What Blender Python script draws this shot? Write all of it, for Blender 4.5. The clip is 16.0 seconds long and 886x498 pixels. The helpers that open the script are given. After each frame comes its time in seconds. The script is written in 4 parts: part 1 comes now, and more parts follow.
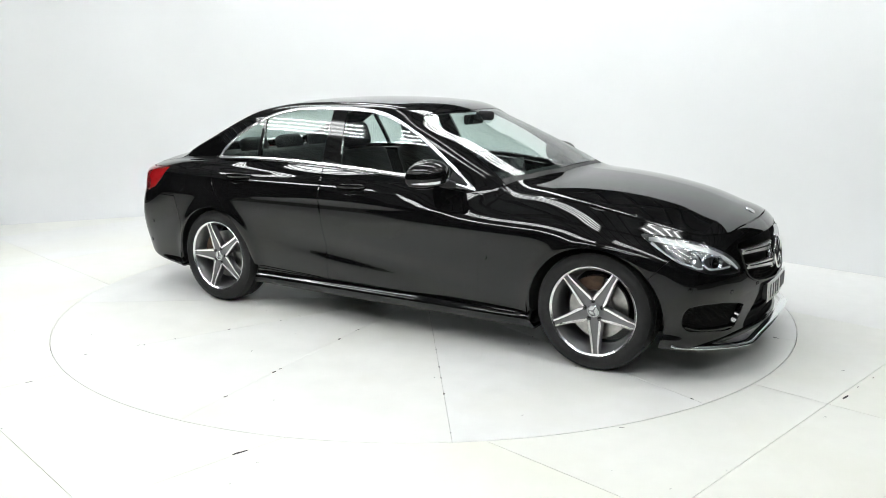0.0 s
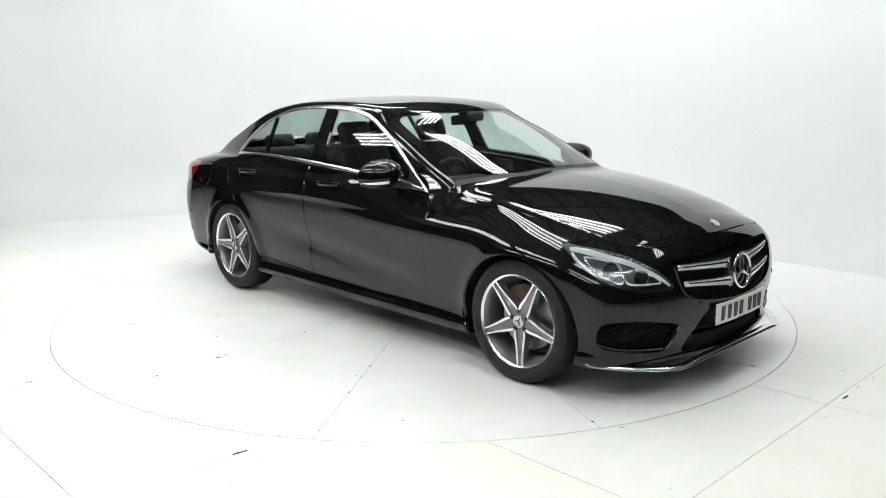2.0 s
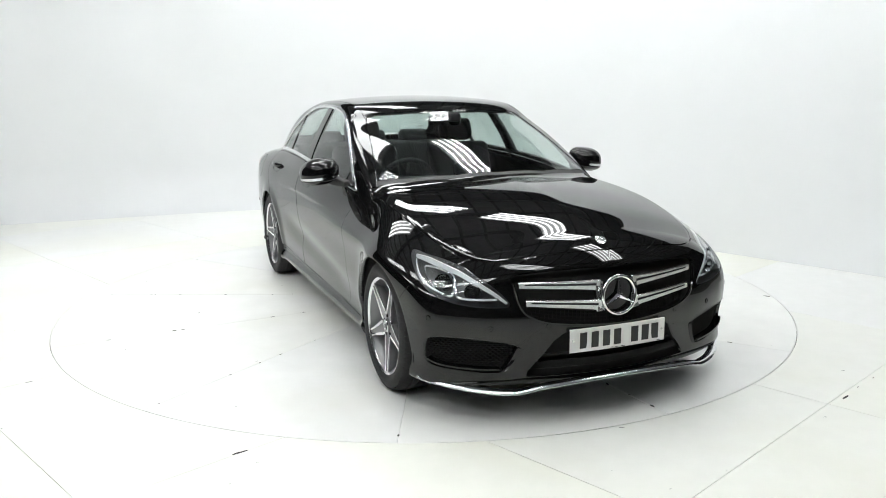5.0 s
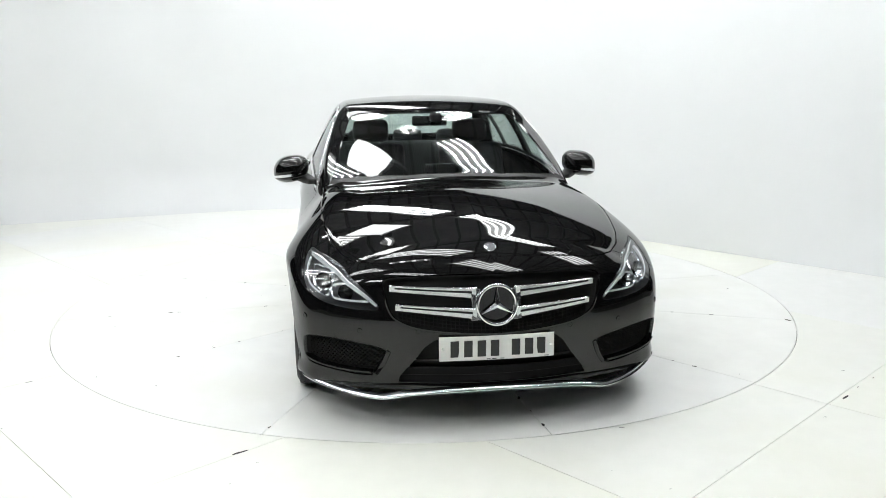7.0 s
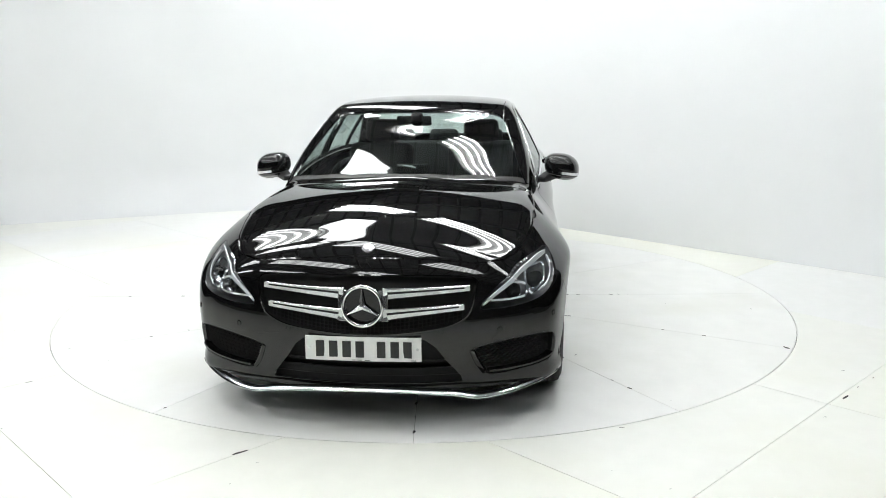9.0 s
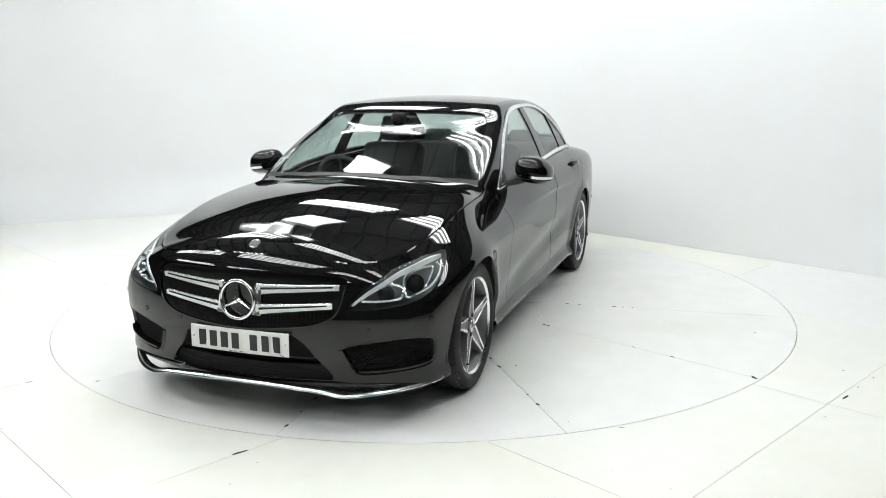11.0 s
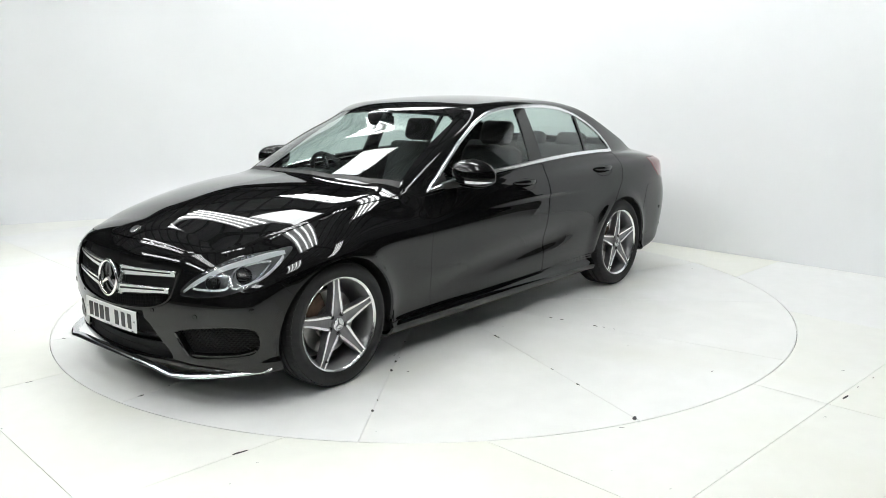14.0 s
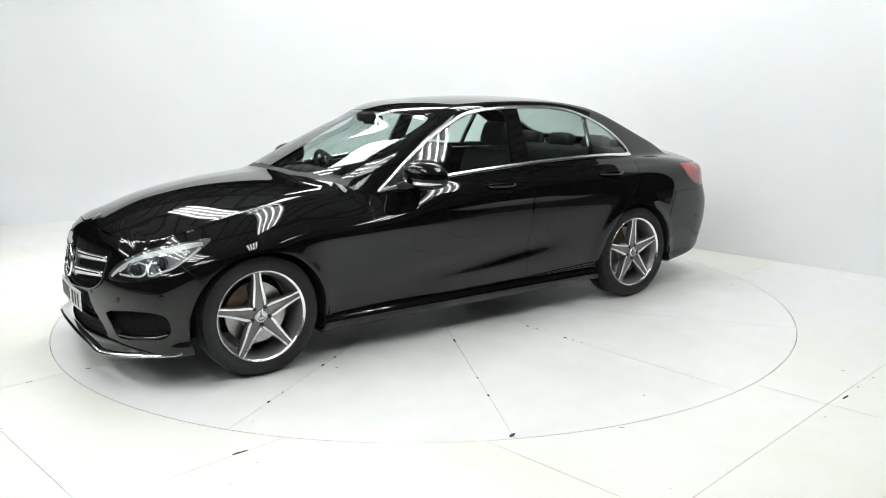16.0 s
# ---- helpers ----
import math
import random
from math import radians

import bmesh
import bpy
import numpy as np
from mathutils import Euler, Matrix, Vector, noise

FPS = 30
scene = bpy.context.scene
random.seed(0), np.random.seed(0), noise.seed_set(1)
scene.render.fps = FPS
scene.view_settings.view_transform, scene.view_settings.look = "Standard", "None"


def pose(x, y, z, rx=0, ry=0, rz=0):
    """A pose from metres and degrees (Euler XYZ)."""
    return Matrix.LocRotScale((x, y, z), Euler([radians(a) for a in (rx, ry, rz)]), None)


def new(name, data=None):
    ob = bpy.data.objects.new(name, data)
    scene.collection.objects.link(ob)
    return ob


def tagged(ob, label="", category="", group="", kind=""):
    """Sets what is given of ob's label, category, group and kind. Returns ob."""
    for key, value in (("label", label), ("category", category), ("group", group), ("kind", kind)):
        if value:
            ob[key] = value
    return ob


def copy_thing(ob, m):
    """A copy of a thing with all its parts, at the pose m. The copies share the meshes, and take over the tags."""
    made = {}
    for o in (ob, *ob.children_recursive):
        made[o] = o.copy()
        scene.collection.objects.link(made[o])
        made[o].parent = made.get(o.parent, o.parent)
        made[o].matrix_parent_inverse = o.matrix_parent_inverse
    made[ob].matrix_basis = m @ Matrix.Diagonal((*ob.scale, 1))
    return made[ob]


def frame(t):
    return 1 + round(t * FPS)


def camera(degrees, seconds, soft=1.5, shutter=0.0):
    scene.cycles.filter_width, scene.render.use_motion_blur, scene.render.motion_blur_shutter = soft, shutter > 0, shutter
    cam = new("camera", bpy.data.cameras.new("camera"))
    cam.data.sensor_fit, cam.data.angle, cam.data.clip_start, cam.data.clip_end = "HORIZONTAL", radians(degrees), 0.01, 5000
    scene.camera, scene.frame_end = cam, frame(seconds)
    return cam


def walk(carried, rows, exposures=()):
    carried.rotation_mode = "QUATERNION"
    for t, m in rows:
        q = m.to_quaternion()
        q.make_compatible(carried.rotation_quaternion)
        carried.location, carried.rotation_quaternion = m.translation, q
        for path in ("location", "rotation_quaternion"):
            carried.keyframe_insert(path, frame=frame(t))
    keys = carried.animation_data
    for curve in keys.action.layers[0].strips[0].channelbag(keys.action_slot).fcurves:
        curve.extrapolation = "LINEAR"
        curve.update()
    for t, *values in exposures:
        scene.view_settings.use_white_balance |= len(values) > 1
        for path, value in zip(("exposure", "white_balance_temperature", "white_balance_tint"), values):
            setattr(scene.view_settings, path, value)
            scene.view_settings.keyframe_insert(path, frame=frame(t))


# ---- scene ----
# ---- camera: it stands still on its tripod ----
cam = camera(56.91, 16.0, soft=0.9)
STAND = pose(0, -5.832, 1.545, 90 - 11.615, 0, -1.211) @ pose(0, 0, 0, 0, 0, -0.319)
walk(cam, [(0, STAND), (16, STAND)], exposures=[(0, 0.0), (16, 0.0)])

# ---- light: the studio's ceiling tubes, and a faint grey world beyond the closed hall ----
world = bpy.data.worlds.new("world")
scene.world = world
world.use_nodes = True
world.node_tree.nodes["Background"].inputs[0].default_value = (.02, .02, .02, 1)
TUBE_POWER = 18.2
SOFTBOX_POWER = 10.0


# ---- materials ----
def material(name, colour, rough=.5, metal=0.0, coat=0.0, vary=.0, scale=6.0, bump=0.0, bump_scale=60.0, spec=.5, rough_vary=.0, stain=None, per_object=0.0):
    m = bpy.data.materials.new(name)
    m.use_nodes = True
    nt = m.node_tree
    b = nt.nodes["Principled BSDF"]
    b.inputs["Base Color"].default_value = (*colour, 1)
    b.inputs["Roughness"].default_value = rough
    b.inputs["Metallic"].default_value = metal
    b.inputs["Coat Weight"].default_value = coat
    b.inputs["Coat Roughness"].default_value = .015
    b.inputs["Specular IOR Level"].default_value = spec
    tc = nt.nodes.new("ShaderNodeTexCoord")
    if vary or stain:
        n = nt.nodes.new("ShaderNodeTexNoise")
        n.inputs["Scale"].default_value = scale
        n.inputs["Detail"].default_value = 6
        nt.links.new(tc.outputs["Object"], n.inputs["Vector"])
        r = nt.nodes.new("ShaderNodeValToRGB")
        r.color_ramp.elements[0].position, r.color_ramp.elements[1].position = .35, .68
        r.color_ramp.elements[0].color = (*[c * (1 - vary) for c in colour], 1)
        r.color_ramp.elements[1].color = (*[min(1, c * (1 + vary * .5)) for c in colour], 1)
        nt.links.new(n.outputs["Fac"], r.inputs["Fac"])
        last = r.outputs["Color"]
        if stain:
            n2 = nt.nodes.new("ShaderNodeTexNoise")
            n2.inputs["Scale"].default_value = .8
            n2.inputs["Detail"].default_value = 4
            nt.links.new(tc.outputs["Object"], n2.inputs["Vector"])
            r2 = nt.nodes.new("ShaderNodeMapRange")
            r2.inputs["From Min"].default_value, r2.inputs["From Max"].default_value = .5, .72
            nt.links.new(n2.outputs["Fac"], r2.inputs["Value"])
            mx = nt.nodes.new("ShaderNodeMix")
            mx.data_type = "RGBA"
            nt.links.new(r2.outputs["Result"], mx.inputs["Factor"])
            nt.links.new(last, mx.inputs["A"])
            mx.inputs["B"].default_value = (*stain, 1)
            last = mx.outputs["Result"]
        if per_object:
            oi = nt.nodes.new("ShaderNodeObjectInfo")
            r3 = nt.nodes.new("ShaderNodeMapRange")
            r3.inputs["To Min"].default_value, r3.inputs["To Max"].default_value = 1 - per_object, 1
            nt.links.new(oi.outputs["Random"], r3.inputs["Value"])
            mx = nt.nodes.new("ShaderNodeMix")
            mx.data_type, mx.blend_type = "RGBA", "MULTIPLY"
            mx.inputs["Factor"].default_value = 1
            cc = nt.nodes.new("ShaderNodeCombineColor")
            nt.links.new(last, mx.inputs["A"])
            cc.inputs[0].default_value = 1
            cc.inputs[1].default_value = 1
            nt.links.new(r3.outputs["Result"], cc.inputs[2])
            nt.links.new(cc.outputs[0], mx.inputs["B"])
            last = mx.outputs["Result"]
        nt.links.new(last, b.inputs["Base Color"])
    if rough_vary:
        n4 = nt.nodes.new("ShaderNodeTexNoise")
        n4.inputs["Scale"].default_value = 3.0
        n4.inputs["Detail"].default_value = 5
        nt.links.new(tc.outputs["Object"], n4.inputs["Vector"])
        r4 = nt.nodes.new("ShaderNodeMapRange")
        r4.inputs["To Min"].default_value, r4.inputs["To Max"].default_value = max(0, rough - rough_vary), min(1, rough + rough_vary)
        nt.links.new(n4.outputs["Fac"], r4.inputs["Value"])
        nt.links.new(r4.outputs["Result"], b.inputs["Roughness"])
    if bump:
        n3 = nt.nodes.new("ShaderNodeTexNoise")
        n3.inputs["Scale"].default_value = bump_scale
        n3.inputs["Detail"].default_value = 3
        nt.links.new(tc.outputs["Object"], n3.inputs["Vector"])
        bp = nt.nodes.new("ShaderNodeBump")
        bp.inputs["Strength"].default_value = bump
        bp.inputs["Distance"].default_value = .004
        nt.links.new(n3.outputs["Fac"], bp.inputs["Height"])
        nt.links.new(bp.outputs["Normal"], b.inputs["Normal"])
    return m


def glow(name, colour, strength):
    m = bpy.data.materials.new(name)
    m.use_nodes = True
    b = m.node_tree.nodes["Principled BSDF"]
    b.inputs["Base Color"].default_value = (*colour, 1)
    b.inputs["Emission Color"].default_value = (*colour, 1)
    b.inputs["Emission Strength"].default_value = strength
    return m


def pane(name, tint, ior=1.5, rough=0.0):
    """Thin glass: tinted see-through with a mirror gloss that grows towards grazing views."""
    m = bpy.data.materials.new(name)
    m.use_nodes = True
    nt = m.node_tree
    nt.nodes.remove(nt.nodes["Principled BSDF"])
    lw = nt.nodes.new("ShaderNodeLayerWeight")
    lw.inputs["Blend"].default_value = .5
    pw = nt.nodes.new("ShaderNodeMath")
    pw.operation = "POWER"
    pw.inputs[1].default_value = 4.0
    f = nt.nodes.new("ShaderNodeMapRange")
    base = 2 * ((ior - 1) / (ior + 1)) ** 2
    f.inputs["To Min"].default_value, f.inputs["To Max"].default_value = base, .9
    nt.links.new(lw.outputs["Facing"], pw.inputs[0])
    nt.links.new(pw.outputs[0], f.inputs["Value"])
    t = nt.nodes.new("ShaderNodeBsdfTransparent")
    t.inputs[0].default_value = (*tint, 1)
    g = nt.nodes.new("ShaderNodeBsdfGlossy")
    g.inputs["Roughness"].default_value = rough
    x = nt.nodes.new("ShaderNodeMixShader")
    nt.links.new(f.outputs[0], x.inputs[0])
    nt.links.new(t.outputs[0], x.inputs[1])
    nt.links.new(g.outputs[0], x.inputs[2])
    nt.links.new(x.outputs[0], nt.nodes["Material Output"].inputs["Surface"])
    return m


PAINT = material("black car paint", (.005, .005, .0052), .4, coat=1.0, spec=0.0)
GLOSS_BLACK = material("gloss black trim", (.006, .006, .006), .06, spec=.5)
PLASTIC = material("black grained plastic", (.010, .010, .010), .45, bump=.25, bump_scale=400)
DARK = material("dark recess", (.006, .006, .006), .8, vary=.2)
CHROME = material("chrome", (.86, .87, .88), .16, 1.0, rough_vary=.05)
TRIM = material("brushed bright trim", (.84, .85, .86), .24, 1.0, rough_vary=.05)
SATIN = material("satin silver", (.62, .63, .64), .24, 1.0, rough_vary=.05)
MACHINED = material("machined alloy", (.86, .86, .87), .22, 1.0, bump=.08, bump_scale=300)
GREY_ALLOY = material("grey painted alloy", (.20, .20, .205), .35, .55, coat=.5, vary=.1)
RUBBER = material("tyre rubber", (.010, .010, .0105), .68, vary=.25, scale=30, bump=.3, bump_scale=180)
STEEL = material("brake disc steel", (.5, .49, .47), .32, 1.0, vary=.2, scale=20)
CALIPER = material("rusty brown caliper", (.12, .075, .05), .6, .4, vary=.3, scale=30)
WINDOW = pane("tinted window glass", (.78, .87, .84), 1.5)
LENS = pane("clear lamp lens", (.93, .95, .96), 1.45)
RED_LENS = material("red lamp plastic", (.35, .008, .010), .08, coat=1.0, vary=.15, scale=40)
REFLECTOR = material("lamp reflector", (.75, .77, .80), .12, 1.0, vary=.2, scale=40)
LAMP_BODY = material("lamp housing grey", (.13, .132, .135), .3, .4, vary=.3, scale=14)
DRL = material("frosted light guide", (.85, .87, .88), .2, coat=.6)
PLATE = material("white plate", (.80, .80, .78), .35, vary=.04, scale=30)
PLATE_INK = material("plate black", (.02, .02, .02), .4)
LEATHER = material("black leather", (.028, .028, .029), .5, spec=.25, vary=.2, scale=25, bump=.35, bump_scale=220)
CABIN = material("black cabin trim", (.024, .024, .025), .65, spec=.15, vary=.2, scale=12, bump=.2, bump_scale=200)
HEADLINER = material("grey headliner", (.16, .16, .16), .9, vary=.08, bump=.2, bump_scale=300)
FLOOR_PAINT = material("white floor paint", (.87, .875, .87), .38, vary=.018, scale=9, bump=.06, bump_scale=14, rough_vary=.1, stain=(.83, .83, .785), per_object=.075)
TABLE_PAINT = material("white turntable paint", (.865, .868, .855), .34, vary=.03, scale=5, bump=.06, bump_scale=14, rough_vary=.1, stain=(.78, .78, .73), per_object=.03)
WALL_PAINT = material("white wall paint", (.765, .775, .782), .55, vary=.012, scale=1.6, bump=.05, bump_scale=18, rough_vary=.08)
SEAM = material("dirty joint", (.36, .35, .325), .8, vary=.5, scale=12)
SCUFF = material("black scuff", (.04, .04, .04), .7, vary=.4, scale=60)
CEILING_STEEL = material("grey ceiling sheet", (.42, .42, .43), .6, vary=.15, scale=3)
# darker than the sheet: the shading of ribs and purlins is put into this grey
PURLIN = material("rib and purlin steel, shade in colour", (.22, .22, .225), .6, vary=.2, scale=5)
DARK_WALL = material("dark hall wall", (.018, .018, .019), .8, vary=.3, scale=2)
LAMP_TRAY = material("white lamp tray", (.7, .7, .7), .4, vary=.05)
TUBE = glow("fluorescent tube", (.972, 1.0, .998), TUBE_POWER)
SOFTBOX = glow("softbox cloth", (.972, 1.0, .998), SOFTBOX_POWER)


# ---- small helpers for meshes ----
def mesh_of(name, verts, faces, mat, normals=None, smooth=True):
    me = bpy.data.meshes.new(name)
    me.from_pydata([tuple(v) for v in verts], [], [tuple(int(i) for i in f) for f in faces])
    me.materials.append(mat)
    me.polygons.foreach_set("use_smooth", [smooth] * len(me.polygons))
    if normals is not None:
        me.normals_split_custom_set_from_vertices([tuple(n) for n in normals])
    return me


def sheet(name, data, mat, parent, label=""):
    """Links (verts, faces, normals) as one mesh object under a thing or a part."""
    ob = new(name, mesh_of(name, data[0], data[1], mat, data[2] if len(data) > 2 else None))
    ob.parent = parent
    return tagged(ob, label)


def part(name, bm, mat, parent, label="", smooth=None):
    me = bpy.data.meshes.new(name)
    bmesh.ops.recalc_face_normals(bm, faces=bm.faces)
    bm.to_mesh(me)
    bm.free()
    me.materials.append(mat)
    if smooth is not None:
        me.polygons.foreach_set("use_smooth", [True] * len(me.polygons))
        me.set_sharp_from_angle(angle=radians(smooth))
    ob = new(name, me)
    ob.parent = parent
    return tagged(ob, label)


def box(bm, c, s, bevel=0.0, seg=2, m=None):
    r = bmesh.ops.create_cube(bm, size=1)
    vs = r["verts"]
    bmesh.ops.scale(bm, verts=vs, vec=s)
    if bevel:
        es = list({e for v in vs for e in v.link_edges})
        r = bmesh.ops.bevel(bm, geom=es, offset=bevel, segments=seg, profile=.5, affect="EDGES")
        vs = [v for v in r["verts"]]
    mm = Matrix.Translation(c) @ (m if m is not None else Matrix())
    bmesh.ops.transform(bm, matrix=mm, verts=vs)
    return vs


def rod(bm, a, b, r, n=12, r2=None):
    a, b = Vector(a), Vector(b)
    q = (b - a).to_track_quat("Z", "Y").to_matrix().to_4x4()
    return bmesh.ops.create_cone(bm, cap_ends=True, segments=n, radius1=r, radius2=r if r2 is None else r2, depth=(b - a).length,
                                 matrix=Matrix.Translation((a + b) / 2) @ q)["verts"]


def lathe(profile, n=64, axis="y"):
    """Turns (along, radius) points round the axis; returns a bmesh."""
    bm = bmesh.new()
    rings = []
    for a, r in profile:
        rings.append([bm.verts.new((r * math.cos(t), a, r * math.sin(t))) for t in [2 * math.pi * k / n for k in range(n)]])
    for p, q in zip(rings, rings[1:]):
        for k in range(n):
            bm.faces.new((p[k], p[(k + 1) % n], q[(k + 1) % n], q[k]))
    return bm


def prism(outline, depth, to):
    """A flat outline (u, v) given depth; to maps (u, v, w) to a place. Returns a bmesh."""
    bm = bmesh.new()
    a = [bm.verts.new(to(u, v, 0)) for u, v in outline]
    b = [bm.verts.new(to(u, v, depth)) for u, v in outline]
    bm.faces.new(a)
    bm.faces.new(b[::-1])
    n = len(outline)
    for i in range(n):
        bm.faces.new((a[i], a[(i + 1) % n], b[(i + 1) % n], b[i]))
    return bm


def sweep(points, section, closed=False, up=(0, 0, 1)):
    """A bar along a line of places; section: (sideways, up) points. Returns a bmesh."""
    bm = bmesh.new()
    n = len(points)
    rings = []
    for i, p in enumerate(points):
        a = points[(i - 1) % n] if closed or i else p
        b = points[(i + 1) % n] if closed or i < n - 1 else p
        t = (Vector(b) - Vector(a)).normalized()
        s = t.cross(Vector(up)).normalized()
        u = s.cross(t)
        rings.append([bm.verts.new(Vector(p) + s * q[0] + u * q[1]) for q in section])
    k = len(section)
    for i in range(n if closed else n - 1):
        p, q = rings[i], rings[(i + 1) % n]
        for j in range(k):
            bm.faces.new((p[j], p[(j + 1) % k], q[(j + 1) % k], q[j]))
    if not closed:
        bm.faces.new(rings[0])
        bm.faces.new(rings[-1][::-1])
    return bm


def spline(points, per=8, closed=False):
    """A smooth line through a few places."""
    p = [Vector(q) for q in points]
    out = []
    n = len(p)
    for i in range(n if closed else n - 1):
        a, b, c, d = (p[(i + k) % n] if closed else p[min(max(i + k, 0), n - 1)] for k in (-1, 0, 1, 2))
        for s in range(per):
            t = s / per
            out.append(.5 * (2 * b + (c - a) * t + (2 * a - 5 * b + 4 * c - d) * t * t + (3 * b - a - 3 * c + d) * t ** 3))
    if not closed:
        out.append(p[-1])
    return out


# ---- the car's skin as one smooth function of place: x forward from mid wheelbase, y to the car's left, z up ----
def curve(points, soften=0.03):
    """A smooth curve through (a, b) points, as a function on arrays."""
    a = np.array([q[0] for q in points], float)
    b = np.array([q[1] for q in points], float)
    order = np.argsort(a)
    a, b = a[order], b[order]
    lo, hi = a[0] - 1.0, a[-1] + 1.0
    g = np.linspace(lo, hi, 4001)
    slope = np.gradient(b, a)
    slope[0] = (b[1] - b[0]) / (a[1] - a[0])
    slope[-1] = (b[-1] - b[-2]) / (a[-1] - a[-2])
    i = np.clip(np.searchsorted(a, g) - 1, 0, len(a) - 2)
    h = a[i + 1] - a[i]
    s = np.clip((g - a[i]) / h, 0, 1)
    v = ((1 + 2 * s) * (1 - s) ** 2 * b[i] + s * (1 - s) ** 2 * h * slope[i]
         + s * s * (3 - 2 * s) * b[i + 1] + s * s * (s - 1) * h * slope[i + 1])
    v = np.where(g < a[0], b[0] + (g - a[0]) * slope[0], np.where(g > a[-1], b[-1] + (g - a[-1]) * slope[-1], v))
    n = max(1, int(soften / (g[1] - g[0])))
    k = np.hanning(2 * n + 3)
    k /= k.sum()
    v = np.convolve(np.pad(v, n + 1, mode="reflect", reflect_type="odd"), k, mode="valid")
    return lambda q: np.interp(q, g, v)


def smax(a, b, k):
    h = np.maximum(k - np.abs(a - b), 0) / k
    return np.maximum(a, b) + h * h * h * k / 6


def smin(a, b, k):
    return -smax(-a, -b, k)


PLAN = curve([(2.0, .905), (1.7, .905), (1.42, .905), (1.0, .895), (0.3, .892), (-0.5, .896), (-1.0, .905), (-1.42, .912),
              (-1.8, .90), (-2.1, .875), (-2.4, .85)], .08)
SECTION = curve([(.12, -.065), (.18, -.026), (.222, -.010), (.262, -.032), (.30, -.033), (.37, -.024), (.48, -.013), (.60, -.004), (.72, 0), (.80, -.003), (.86, -.013), (.90, -.027),
                 (.93, -.047), (.96, -.078), (1.0, -.108), (1.06, -.16), (1.2, -.3)], .018)
NOSE = curve([(.10, 2.10), (.18, 2.165), (.26, 2.165), (.40, 2.185), (.48, 2.19), (.56, 2.18), (.66, 2.155), (.73, 2.125), (.79, 2.07), (.86, 1.97), (1.0, 1.7)], .03)
NOSE_PLAN = curve([(-1, .6), (0, 0), (.2, .012), (.4, .052), (.55, .095), (.68, .15), (.78, .21), (.86, .29), (.91, .42), (.95, .7), (1.1, 1.8)], .05)
DECK = curve([(2.5, .60), (2.20, .70), (2.08, .785), (2.02, .816), (1.9, .856), (1.76, .904), (1.58, .946), (1.42, .972), (1.2, .994), (.95, 1.004), (.6, .995), (0, 1.02), (-.9, 1.05),
              (-1.5, 1.055), (-1.9, 1.045), (-2.2, 1.02), (-2.36, 1.0), (-2.6, .96)], .06)
CROWN = curve([(2.3, .34), (2.03, .32), (1.67, .245), (1.3, .165), (.8, .078), (.4, .06), (0, .08), (-1.4, .09), (-2.0, .14), (-2.4, .2)], .1)
TAIL = curve([(.15, -2.28), (.25, -2.36), (.35, -2.40), (.5, -2.445), (.65, -2.445), (.75, -2.41), (.88, -2.385), (.98, -2.375), (1.1, -2.36)], .03)
TAIL_PLAN = curve([(-1, .5), (0, 0), (.3, .015), (.5, .04), (.65, .075), (.76, .115), (.83, .20), (.88, .36), (.92, .65), (1.1, 1.8)], .05)
KEEL = curve([(2.4, .175), (1.8, .175), (1.0, .165), (-1.0, .175), (-1.7, .20), (-2.2, .25), (-2.5, .29)], .1)
SCREEN = curve([(.80, 1.36), (.90, 1.22), (1.0, 1.045), (1.1, .83), (1.2, .60), (1.3, .34), (1.37, .20), (1.42, .05), (1.5, -.4)], .03)
BACKLIGHT = curve([(.9, -2.25), (1.06, -2.0), (1.15, -1.79), (1.25, -1.57), (1.33, -1.39), (1.40, -1.2), (1.46, -.9)], .03)
ROOF = curve([(.9, 1.15), (.5, 1.29), (.25, 1.368), (.1, 1.402), (-.1, 1.427), (-.37, 1.441), (-.7, 1.440), (-1.0, 1.421), (-1.25, 1.38), (-1.6, 1.30), (-2.2, 1.05)], .08)
NARROW = curve([(1.2, .20), (.9, .125), (.65, .072), (.3, .03), (-.2, 0), (-.7, 0), (-1.1, .018), (-1.48, .052), (-1.8, .12), (-2.2, .26)], .08)


HOOD_EDGE = curve([(2.1, .47), (2.0, .525), (1.92, .595), (1.82, .655), (1.70, .695), (1.5, .725), (1.2, .735), (.9, .727), (.6, .72)], .05)


def bend(d, k):
    """Zero below d = 0 and d above it, rounded over k."""
    return .5 * (d + np.sqrt(d * d + k * k)) - .5 * k * np.exp(-(d / k) ** 2)


